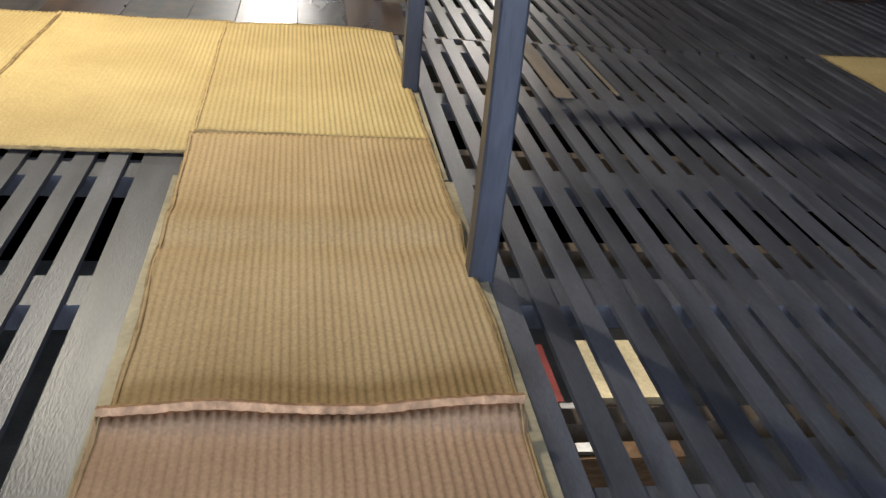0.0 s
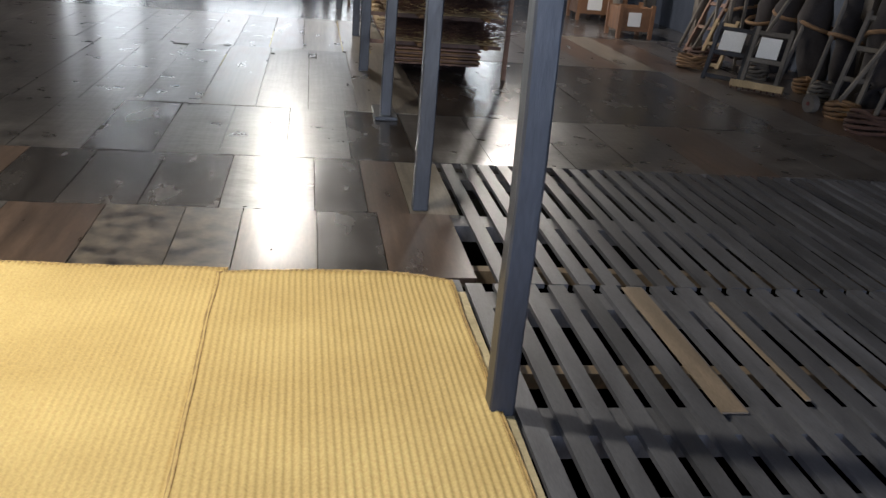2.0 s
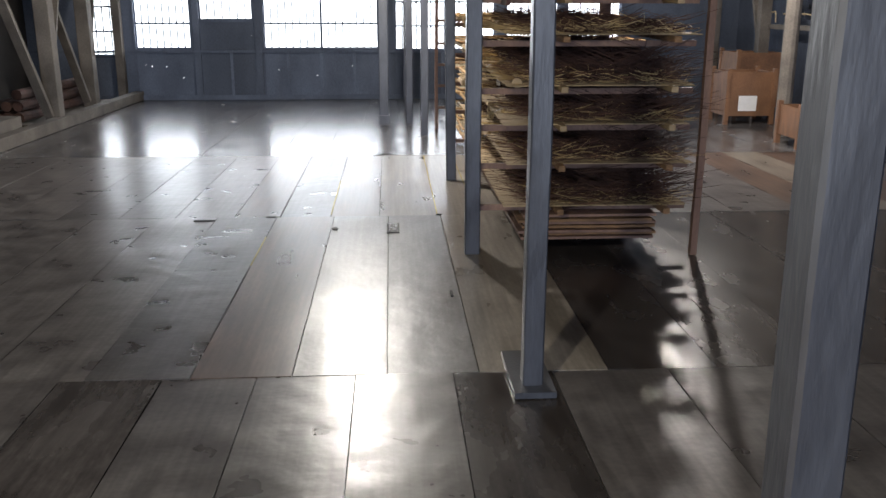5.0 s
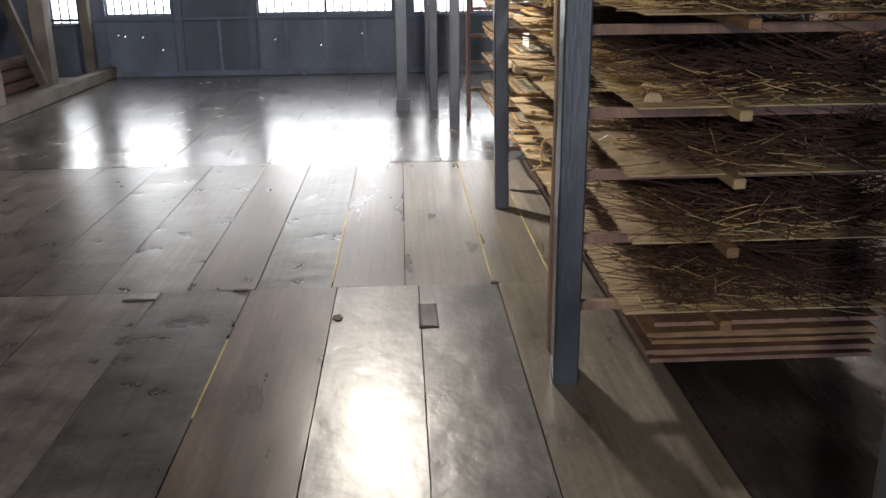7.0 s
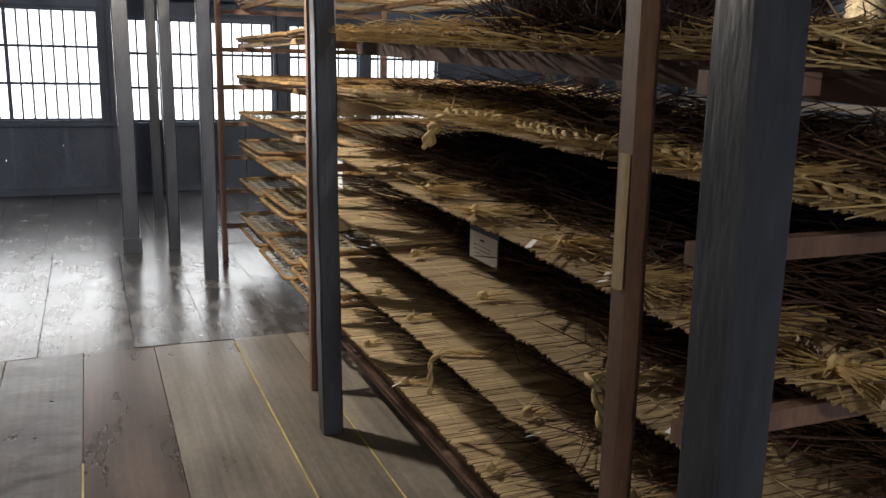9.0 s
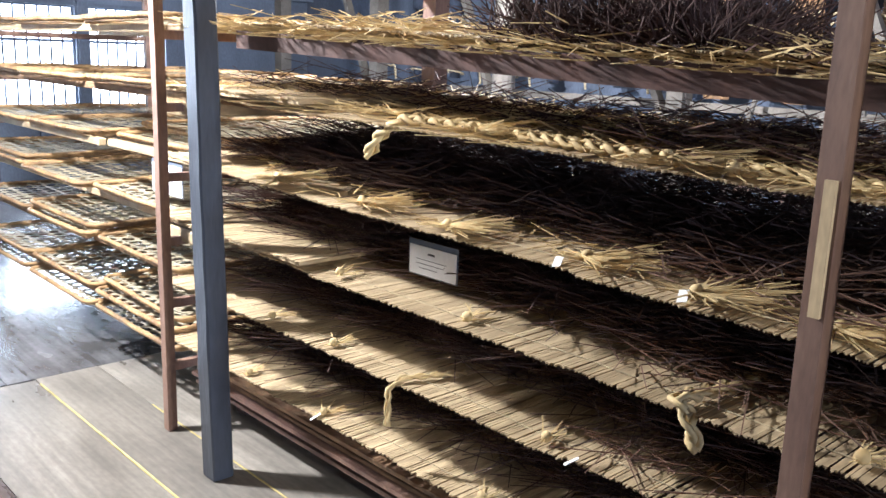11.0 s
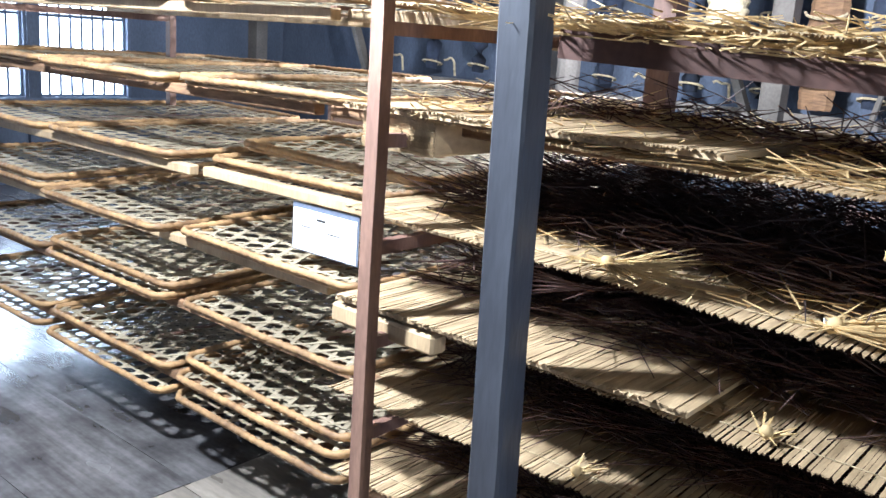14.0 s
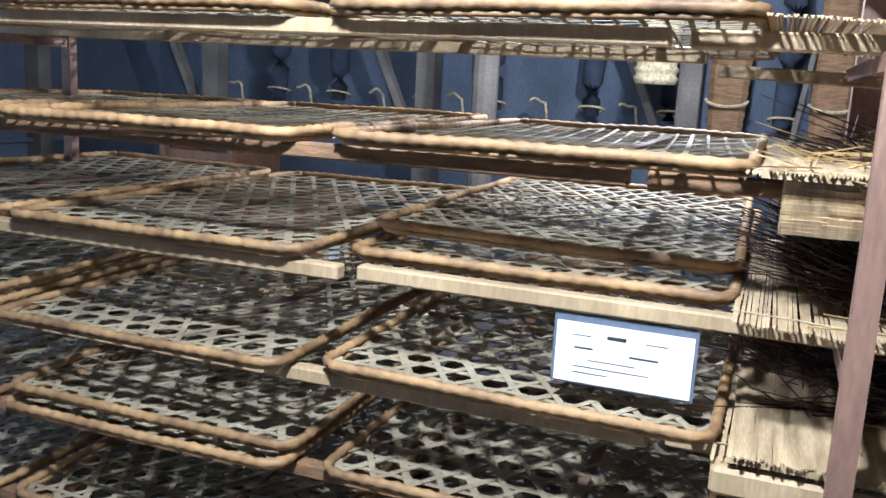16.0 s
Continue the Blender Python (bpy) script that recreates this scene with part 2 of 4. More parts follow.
def rope(bm, pts, r, sides=6):
    """A tube through the points."""
    pts = [Vector(p) for p in pts]
    rings = []
    for i, p in enumerate(pts):
        d = (pts[min(i + 1, len(pts) - 1)] - pts[max(i - 1, 0)]).normalized()
        s = d.cross(Vector((0, 0, 1)))
        s = s.normalized() if s.length > 1e-3 else Vector((1, 0, 0))
        u = s.cross(d)
        rr = r[i] if isinstance(r, (list, tuple)) else r
        rings.append([bm.verts.new(p + (s * math.cos(math.tau * k / sides) + u * math.sin(math.tau * k / sides)) * rr) for k in range(sides)])
    for a, b in zip(rings, rings[1:]):
        for k in range(sides):
            j = (k + 1) % sides
            bm.faces.new((a[k], a[j], b[j], b[k]))
    bm.faces.new(rings[0][::-1])
    bm.faces.new(rings[-1])


def smooth(ob):
    for p in ob.data.polygons:
        p.use_smooth = True
    return ob


# ---- the shell ----
X0, X1, Y0 = -0.6, 10.2, 8.0
floor = thing("floor", "dark polished board floor of a large attic", "", kind="structure")
part("joist_deck", boxed(X0 - 0.3, X1 + 0.3, 18.09, WALL_Y + 0.2, -0.20, -0.034), M_ROOF, floor)


def gable(name, y0, y1, holes, label):
    """A board wall with openings cut through."""
    w = thing(name, label, "", kind="structure")
    xs = sorted({X0 - 0.4, X1 + 0.4, *[h[0] for h in holes], *[h[1] for h in holes]})
    for a, b in zip(xs, xs[1:]):
        here = [h for h in holes if h[0] <= a + 1e-6 and h[1] >= b - 1e-6]
        if here:
            part("wall_board", boxed(a, b, y0, y1, 0, here[0][2]), M_WALL, w)
            part("wall_board", boxed(a, b, y0, y1, here[0][3], 3.2), M_WALL, w)
        else:
            part("wall_board", boxed(a, b, y0, y1, 0, 3.2), M_WALL, w)
    return w


wall_north = gable("wall_north", WALL_Y, WALL_Y + 0.1, WINDOWS, "dark board gable wall under a row of shoji windows")
wall_south = gable("wall_south", Y0 - 0.1, Y0, [(2.1, 7.1, 0.9, 2.1)], "dark board gable wall behind the start")


def shoji(i, x0, x1, z0, z1, n):
    w = thing("window_%d" % i, "white paper shoji window with a dark wooden lattice, closed", "window", "windows of the gable", kind="structure")
    y = WALL_Y
    bm = bmesh.new()
    for a, b, c, d in ((x0 - 0.03, x1 + 0.03, z0 - 0.03, z0), (x0 - 0.03, x1 + 0.03, z1, z1 + 0.03), (x0 - 0.03, x0, z0, z1), (x1, x1 + 0.03, z0, z1)):
        box(bm, a, b, y - 0.03, y - 0.003, c, d)
    part("window_frame", bm, M_WALL, w)
    part("window_pane", boxed(x0, x1, y + 0.082, y + 0.086, z0, z1), M_GLOWPAPER, w, "white shoji paper, daylight added as a glow of its own")
    pw = (x1 - x0) / n
    for k in range(n):
        a, b = x0 + k * pw, x0 + (k + 1) * pw
        bm = bmesh.new()
        for u, v, c, d in ((a, b, z0, z0 + 0.02), (a, b, z1 - 0.02, z1), (a, a + 0.018, z0 + 0.02, z1 - 0.02), (b - 0.018, b, z0 + 0.02, z1 - 0.02)):
            box(bm, u, v, y + 0.02, y + 0.05, c, d)
        part("lattice_frame", bm, M_WALL, w)
        cols = max(3, round((b - a) / 0.107))
        for c in range(1, cols):
            x = a + (b - a) * c / cols
            part("lattice_bar", boxed(x - 0.009, x + 0.009, y + 0.034, y + 0.046, z0 + 0.02, z1 - 0.02), M_WALL, w)
        rows = max(2, round((z1 - z0) / 0.36))
        for r in range(1, rows):
            z = z0 + (z1 - z0) * r / rows
            part("lattice_bar", boxed(a + 0.018, b - 0.018, y + 0.024, y + 0.033, z - 0.014, z + 0.014), M_WALL, w)
    return w


for i, win in enumerate(WINDOWS, 1):
    shoji(i, *win)
part("window_pane", boxed(2.1, 7.1, Y0 - 0.09, Y0 - 0.08, 0.9, 2.1), M_SHOJI, wall_south, "white shoji paper")


# sloping thatch-roof underside: two planes from the floor edges to the ridge
def roof_side(name, xa, xb, label):
    r = thing(name, label, "", kind="structure")
    bm = bmesh.new()
    q = [(xa, 0), (xb, 5.2), (xb + (0.14 if xb < xa else -0.14) * -1, 5.2), (xa + (0.16 if xa > 4 else -0.16), 0)]
    va = [bm.verts.new((x, Y0 - 0.2, z)) for x, z in q]
    vb = [bm.verts.new((x, WALL_Y + 0.3, z)) for x, z in q]
    for k in range(4):
        j = (k + 1) % 4
        bm.faces.new((va[k], va[j], vb[j], vb[k]))
    bm.faces.new(va[::-1])
    bm.faces.new(vb)
    bmesh.ops.recalc_face_normals(bm, faces=bm.faces)
    part("roof_board", bm, M_ROOF, r)
    return r


wall_west = thing("wall_west", "dark sloping roof boards on the far side of the timbers", "", kind="structure")
part("wall_board", boxed(X0 - 0.2, X0, Y0, WALL_Y, 0, 3.2), M_ROOF, wall_west)
wall_east = thing("wall_east", "dark board wall behind the hung tools", "", kind="structure")
part("wall_board", boxed(X1, X1 + 0.2, Y0, WALL_Y, 0, 3.2), M_EASTWALL, wall_east)
ceiling = tagged(part("ceiling", boxed(X0 - 0.2, X1 + 0.2, Y0 - 0.1, WALL_Y + 0.1, 2.75, 2.9), M_ROOF), "dark sooty board ceiling", kind="structure")
lower = thing("floor_below", "plain floor of the storey below, seen through the slats", "", kind="structure")
part("deck", boxed(X0 - 0.3, X1 + 0.3, Y0 - 0.2, 18.3, -2.6, -2.5), M_BEAM, lower)

# ---- posts ----
POSTS = [(5.375, 12.0, 0.037), (5.368, 13.80, 0.037), (5.337, 15.47, 0.037), (5.314, 17.30, 0.037), (5.297, 19.25, 0.037), (5.243, 21.08, 0.042),
         (5.265, 23.31, 0.039), (4.72, 26.88, 0.055), (5.165, 25.90, 0.042), (5.02, 26.9, 0.042), (5.02, 28.4, 0.042)]


def post(px, py, h, key):
    p = thing("post", "square black-stained wooden post with worn edges standing on the floor", "post", "posts along the aisle", (px, py, 0))
    bm = bmesh.new()
    ring0 = None
    n = 22
    c = 0.006
    shape = [(-h + c, -h), (h - c, -h), (h, -h + c), (h, h - c), (h - c, h), (-h + c, h), (-h, h - c), (-h, -h + c)]
    for k in range(n + 1):
        z = 2.745 * k / n
        dx, dy = 0.005 * noise.noise(Vector((key, 1.3, z * 1.7))), 0.005 * noise.noise(Vector((3.1, key, z * 1.7)))
        ring = []
        for i, (x, y) in enumerate(shape):
            w = 0.0025 * noise.noise(Vector((key + i * 3.3, z * 9, i)))
            ring.append(bm.verts.new((x + dx + w * (1 if x > 0 else -1), y + dy + w, z)))
        if ring0:
            for i in range(8):
                j = (i + 1) % 8
                bm.faces.new((ring0[i], ring0[j], ring[j], ring[i]))
        else:
            bm.faces.new(ring[::-1])
        ring0 = ring
    bm.faces.new(ring0)
    if abs(py - 23.31) < 0.01:
        for v in bm.verts:
            v.co.x -= 0.010 * (v.co.z - 1.3)
            v.co.y += 0.016 * (v.co.z - 1.3)
    part("shaft", bm, M_POST, p)
    return p


for k, (px, py, h) in enumerate(POSTS):
    p = post(px, py, h, k * 1.7)
    if k == 4:
        part("foot_block", boxed(-0.075, 0.075, -0.10, 0.30, -0.001, 0.022), M_POST, p, "low dark wooden plinth")
    if k == 7:
        part("foot_band", boxed(-0.066, 0.066, -0.066, 0.066, 0.0, 0.11), M_POST, p, "darker band round the foot")

# ---- rush mats ----


def rush_mat(x0, x1, y0, y1, z, label, material, rise=lambda x, y: 0.0, key=0.0, skew=0.0, hem=True, curl=0.0, corner=0.0):
    t = thing("rush_mat", label, "floor mat", "rush mats on the slats", ((x0 + x1) / 2, (y0 + y1) / 2, z))
    cx, cy = (x0 + x1) / 2, (y0 + y1) / 2
    ribs = int((x1 - x0) / 0.021)
    nx, ny = ribs * 4, max(6, int((y1 - y0) / 0.035))
    co, fa = [], []
    for j in range(ny + 1):
        y = y0 + (y1 - y0) * j / ny
        for i in range(nx + 1):
            x = x0 + (x1 - x0) * i / nx
            e = 0.010 * noise.noise(Vector((y * 3 + key, 0, 0))) * (1 if i in (0, nx) else 0) + skew * (y - cy)
            ey = 0.008 * noise.noise(Vector((x * 5 + key, 4, 0))) if j in (0, ny) else 0
            h = 0.013 + 0.0028 * math.sin(i / 4 * math.tau) + 0.006 * noise.noise(Vector((x * 1.6, y * 1.6, key))) + 0.0016 * noise.noise(Vector((x * 40, y * 25, key))) + rise(x, y)
            back = corner * max(0.0, (x - x1 + 0.28) / 0.28) ** 2 * (j / ny) ** 10 + 0.3 * corner * max(0.0, (x0 + 0.2 - x) / 0.2) ** 2 * (j / ny) ** 10
            if corner and y > y1 - 0.12:
                h += 0.010 * ((y - y1 + 0.12) / 0.12) ** 2 * (0.6 + 0.6 * math.sin(x * 5 + key))
            co.append((x - cx + e, y - cy + ey - back, h))
    m = len(co)
    co += [(x, y, h - 0.008) for x, y, h in co]
    w = nx + 1
    for j in range(ny):
        for i in range(nx):
            a = j * w + i
            fa.append((a, a + 1, a + w + 1, a + w))
            fa.append((m + a, m + a + w, m + a + w + 1, m + a + 1))
    for j in range(ny):
        a, b = j * w, j * w + nx
        fa += [(a, a + w, m + a + w, m + a), (b, m + b, m + b + w, b + w)]
    for i in range(nx):
        a, b = i, ny * w + i
        fa += [(a, m + a, m + a + 1, a + 1), (b, b + 1, m + b + 1, m + b)]
    me = bpy.data.meshes.new("weave")
    me.from_pydata(co, [], fa)
    me.materials.append(material)
    for p in me.polygons:
        p.use_smooth = True
    ob = new("weave", me)
    ob.parent = t
    if hem:
        for side in (0, nx):
            bm = bmesh.new()
            d = 0.009 if side == 0 else -0.009
            rope(bm, [(co[j * w + side][0] + d, co[j * w + side][1], co[j * w + side][2] + 0.0005) for j in range(0, ny + 1, 2)], 0.0025, 5)
            rope(bm, [(co[j * w + side][0], co[j * w + side][1] + 0.01, co[j * w + side][2] - 0.002) for j in range(0, ny + 1)], [0.002 + 0.0035 * random.random() for _ in range(ny + 1)], 5)
            part("hem", bm, M_HEM, t, "brown stitched hem")
        for row in (0, ny):
            bm = bmesh.new()
            rope(bm, [(co[row * w + i][0], co[row * w + i][1], co[row * w + i][2] - 0.003) for i in range(0, nx + 1, 2)], [0.005 + curl + 0.003 * random.random() for _ in range(nx // 2 + 1)], 5)
            part("fringe", bm, M_PEACH if curl else M_HEM, t, "frayed end")
    return t


def fold(y, at, w, h):
    return h * math.exp(-((y - at) / w) ** 2)


# long mat in two pieces, the near one coloured for its cooler light
rush_mat(4.463, 5.353, 13.14, 14.80, 0.008, "ribbed rush mat with a dark crease across it, cooler light put into its tan", M_MAT_COOL,
         lambda x, y: fold(y, 14.08, 0.08, 0.022) - fold(y, 13.95, 0.05, 0.009) + fold(y, 14.79, 0.05, 0.008) - fold(y, 13.24, 0.05, 0.004), 1.0, -0.012)
rush_mat(4.455, 5.335, 14.81, 16.42, 0.012, "golden ribbed rush mat laid end to end with the tan one", M_MAT,
         lambda x, y: fold(y, 14.83, 0.05, 0.006), 1.6, -0.012, corner=0.07)
rush_mat(4.47, 5.36, 9.7, 13.15, 0.022, "brown ribbed rush mat with a curled and frayed peach-coloured end", M_MAT2,
         lambda x, y: fold(y, 13.155, 0.035, 0.026 + 0.016 * abs(x - 4.85) + 0.008 * math.sin(x * 11)), 2.0, -0.01, curl=0.007)
rush_mat(3.60, 4.478, 14.645, 16.47, 0.004, "golden ribbed rush mat lying beside the long mat", M_MAT, key=3.0, corner=0.03)
rush_mat(2.74, 3.615, 14.63, 16.45, 0.010, "golden ribbed rush mat with a brown frayed edge", M_MAT, key=4.0)
rush_mat(7.88, 8.76, 15.55, 16.4, 0.006, "golden ribbed rush mat lying alone on the slats", M_MAT, key=6.0)
rush_mat(1.88, 2.76, 14.61, 16.43, 0.006, "golden ribbed rush mat at the end of the row", M_MAT, key=5.0)
for x0, x1, y0, y1 in ((6.020, 6.105, 15.45, 16.38), (6.335, 6.352, 15.52, 16.25)):
    t = thing("loose_slat", "light brown unpainted slat lying over the dark floor slats", "slat", "", (x0, y0, 0.0))
    part("board", boxed(0, x1 - x0, 0, y1 - y0, 0.0005, 0.006), M_RAWSLAT, t)
for x0, x1, y0, y1 in ((4.435, 5.388, 9.72, 14.45), (4.46, 5.372, 14.47, 16.30)):
    t = thing("under_mat", "cream backing mat showing at the edge of the rush mat", "floor mat", "backing mats", ((x0 + x1) / 2, y0, 0))
    part("sheet", boxed(-(x1 - x0) / 2, (x1 - x0) / 2, 0, y1 - y0, 0.002, 0.008), M_CREAM, t)

# ---- racks ----
LEVELS = [0.28, 0.525, 0.76, 0.995, 1.245, 1.495]
XL, XR = 5.32, 6.49
NEAR, FAR = 20.95, 23.6
SINK = {0.28: 0.0, 0.525: 0.008, 0.76: 0.03, 0.995: 0.065, 1.245: 0.06, 1.495: 0.085}


def shelf(z, y):
    """Height of a shelf of the first rack, which sinks towards its near end."""
    return z - SINK[z] * min(1.0, max(0.0, (FAR - y) / (FAR - NEAR)))


def sloped(t, z):
    """Lay a thing along its sinking shelf."""
    t.location.z -= z - shelf(z, t.location.y)
    t.rotation_euler.x = math.atan2(SINK[z], FAR - NEAR)
    return t




def ladder(y, key, inset=0.0):
    t = thing("rack_ladder", "red-brown wooden ladder frame holding the drying shelves", "rack frame", "ladder frames of the racks", (0, y, 0))
    for x in (XL, XR):
        bm = bmesh.new()
        o = inset if x == XL else 0.0
        if x == XR and y < 24 and y > 22:
            box(bm, x + 0.04, x + 0.12, -0.10, -0.02, 0, 2.745)
        else:
            box(bm, x - 0.018 - o * 0.21, x + 0.018 - o * 0.21, -0.019 + o, 0.019 + o, 0, 2.35)
        bmesh.ops.subdivide_edges(bm, edges=[e for e in bm.edges if abs(e.verts[0].co.z - e.verts[1].co.z) > 1], cuts=9)
        for v in bm.verts:
            v.co.x += 0.006 * noise.noise(Vector((key, x, v.co.z * 1.6)))
        part("upright", bm, M_REDWOOD, t)
    for z in LEVELS + [1.745, 2.02]:
        if inset:
            z = shelf(z, NEAR) if z in SINK else z - 0.08
        part("rung", boxed(XL + (0.021 if not inset else -0.11), XR - 0.021, 0.155 * bool(inset) - 0.013, 0.155 * bool(inset) + 0.013, z - 0.045, z - 0.014), M_REDWOOD, t)
    return t


ladder(20.98, 1.0, 0.35), ladder(23.735, 2.0), ladder(26.38, 3.0)
split = thing("patched_strip", "pale split wooden strip tied to the red-brown upright", "wood strip", "", (5.224, 21.325, 0))
part("strip", boxed(-0.004, 0.004, -0.010, 0.008, 1.06, 1.27), M_PALEWOOD, split)
ENDS = {0.28: 24.0, 0.525: 24.9, 0.76: 24.02, 0.995: 24.68, 1.245: 24.1, 1.495: 24.05, 1.745: 24.1}
for z, end in ENDS.items():
    runs = [(6.28, 20.85, end), (6.28, end + 0.03, 26.6), (5.502, end + 0.03, 26.6)]
    runs += [(5.70, 20.85, 22.9), (5.53, 22.93, end)] if z in SINK else [(5.502, 20.85, end)]
    for x, a, b in runs:
        t = thing("rack_pole", "pale squared wooden pole lying on the rungs under the shelves", "pole", "poles of the racks", (x, a, z - (0.032 if z == 1.495 and a < 21 else 0)))
        part("shaft", boxed(-0.019, 0.019, 0, b - a, -0.016, 0.016), M_PALEWOOD if z in (0.76, 0.995, 1.495) else M_BARK, t, bevel=0.004)
        if a < 21 and z in SINK:
            t.location.z -= SINK[z]
            t.rotation_euler.x = math.atan2(SINK[z], FAR - NEAR) * (2.65 / max(2.65, b - a))

t = thing("round_pole", "pale round pole end resting on the rack rungs", "pole", "", (5.47, 21.0, 0.955))
bm = bmesh.new()
bar(bm, (0, 0, 0), (0.16, 0.42, -0.008), 0.055, sides=12)
part("shaft", bm, M_PALEWOOD, t)
t = thing("pole_stub", "thick pale squared pole end sticking out under the straw mat", "pole", "", (5.41, 23.58, 0.755))
part("shaft", boxed(-0.028, 0.028, 0, 0.35, -0.030, 0.022), M_PALEWOOD, t, bevel=0.008)

RS = random.Random(11)


def raw(name, co, fa, material, parent, label="", kind=""):
    me = bpy.data.meshes.new(name)
    me.from_pydata(co, [], fa)
    me.materials.append(material)
    ob = new(name, me)
    ob.parent = parent
    return tagged(ob, label, kind=kind)


def stalk(co, fa, a, b, r, r2=None):
    """A three-sided stalk."""
    a, b = Vector(a), Vector(b)
    d = (b - a).normalized()
    s = d.cross(Vector((0, 0, 1)))
    s = s.normalized() if s.length > 1e-3 else Vector((1, 0, 0))
    u = s.cross(d)
    k = len(co)
    for p, q in ((a, r), (b, r2 or r)):
        for t in (0.5, 2.59, 4.69):
            co.append(tuple(p + (s * math.cos(t) + u * math.sin(t)) * q))
    fa += [(k, k + 1, k + 4, k + 3), (k + 1, k + 2, k + 5, k + 4), (k + 2, k, k + 3, k + 5), (k, k + 2, k + 1), (k + 3, k + 4, k + 5)]


def reed_screen(x0, x1, y0, y1, z, tilt, droop):
    t = thing("reed_screen", "pale reed screen tied with cord, lying on the rack poles", "shelf mat", "reed screens of the first rack", ((x0 + x1) / 2, (y0 + y1) / 2, z))
    w, l = (x1 - x0) / 2, (y1 - y0) / 2
    co, fa = [], []
    y = -l
    while y < l:
        j = RS.uniform(-0.006, 0.006) + 0.006 * noise.noise(Vector((y * 12, z * 5, 1)))
        zz = 0.020 + tilt * y / l + 0.003 * noise.noise(Vector((y * 9, z * 7, 0)))
        skew = RS.uniform(-0.004, 0.004)
        r = RS.uniform(0.0030, 0.0044)
        stalk(co, fa, (-w + j, y + skew, zz + 0.0015 - droop), (0, y, zz + 0.001), r)
        stalk(co, fa, (0, y, zz + 0.001), (w + RS.uniform(-0.02, 0.02), y - skew, zz), r)
        y += RS.uniform(0.0060, 0.0086)
    raw("reeds", co, fa, M_REED, t, kind="stuff")
    for x in (-w + 0.07, 0, w - 0.08):
        bm = bmesh.new()
        rope(bm, [(x + RS.uniform(-0.004, 0.004), -l + (2 * l) * k / 12, 0.0275 + tilt * (-l + 2 * l * k / 12) / l - 0.002 - (droop * 0.8 if x < -0.2 else 0)) for k in range(13)], 0.0014, 4)
        part("binding_cord", bm, M_ROPE, t)
    return t


def straw_bunch(at, spin, n=26, length=0.26, knot=True, spread=0.45, material=None, label="bunch of dry yellow straw knotted on the shelf"):
    t = thing("straw_bunch", label, "straw bunch", "straw bunches on the shelves", at)
    t.rotation_euler = (0, 0, spin)
    co, fa = [], []
    for _ in range(n):
        a = RS.gauss(0, spread)
        l = length * RS.uniform(0.45, 1.1)
        e = RS.uniform(0, 0.24)
        stalk(co, fa, (RS.uniform(-0.02, 0.02), RS.uniform(-0.012, 0.012), RS.uniform(0.004, 0.016)),
              (l * math.cos(a), l * math.sin(a), 0.008 + l * e), RS.uniform(0.0024, 0.0034), 0.0014)
    for _ in range(n // 3):
        a = math.pi + RS.gauss(0, 0.5)
        l = length * RS.uniform(0.2, 0.5)
        stalk(co, fa, (0, 0, 0.012), (l * math.cos(a), l * math.sin(a), 0.006 + l * 0.1), 0.0022, 0.001)
    raw("straw_tuft", co, fa, material or M_STRAW, t, kind="stuff")
    if knot:
        bm = bmesh.new()
        bmesh.ops.create_uvsphere(bm, u_segments=8, v_segments=6, radius=0.014)
        for v in bm.verts:
            v.co += v.co * 0.35 * noise.noise(v.co * 60 + Vector(at))
            v.co.z += 0.016
        smooth(part("knot", bm, M_STRAW, t))
    return t


def braid(pts, r, label="plaited straw rope lying along the shelf edge"):
    """Three strands winding round one another."""
    at = Vector(pts[0])
    t = thing("straw_braid", label, "straw rope", "plaited straw ropes", at)
    dense = []
    for a, b in zip(pts, pts[1:]):
        a, b = Vector(a) - at, Vector(b) - at
        n = max(2, int((b - a).length / 0.012))
        dense += [a.lerp(b, k / n) for k in range(n)]
    for s in range(3):
        bm = bmesh.new()
        line = []
        for k, p in enumerate(dense):
            d = (dense[min(k + 1, len(dense) - 1)] - dense[max(0, k - 1)]).normalized()
            side = d.cross(Vector((0, 0, 1)))
            side = side.normalized() if side.length > 1e-2 else Vector((1, 0, 0))
            up = side.cross(d)
            a = k * 0.55 + s * math.tau / 3
            line.append(p + side * math.sin(a) * r * 1.3 + up * (math.sin(2 * a) * r * 0.6 + r))
        rope(bm, line, [r * 0.62 * (1 + 0.25 * noise.noise(q * 50)) for q in line], 5)
        smooth(part("strand", bm, M_STRAW, t))
    return t


def straw_litter(x0, x1, y0, y1, z, n, label, material, high=0.05, bush=0.0, length=0.16, along=1.0):
    t = thing("straw_litter", label, "straw litter", "", ((x0 + x1) / 2, (y0 + y1) / 2, z), kind="stuff")
    co, fa = [], []
    for _ in range(n):
        x, y = RS.uniform(-(x1 - x0) / 2, (x1 - x0) / 2), RS.uniform(-(y1 - y0) / 2, (y1 - y0) / 2)
        a = RS.uniform(0, math.tau)
        e = RS.uniform(-0.1, 0.25) + bush * RS.random()
        l = length * RS.uniform(0.4, 1.1)
        h = high * RS.random() ** 1.5 * (0.6 + 0.6 * noise.noise(Vector((x * 5, y * 5, z))))
        stalk(co, fa, (x, y, max(h, 0.003)), (x + l * math.cos(a) * math.cos(e), y + along * l * math.sin(a) * math.cos(e), max(0.004, h + l * math.sin(e))), 0.0022, 0.0012)
    raw("straw_layer", co, fa, material, t, kind="stuff")
    return t


def twig_fan(at, spin, n=12, length=0.3):
    return straw_bunch(at, spin, n, length, False, 0.5, M_TWIG, "dark brown brushwood twigs poking out between the shelves")


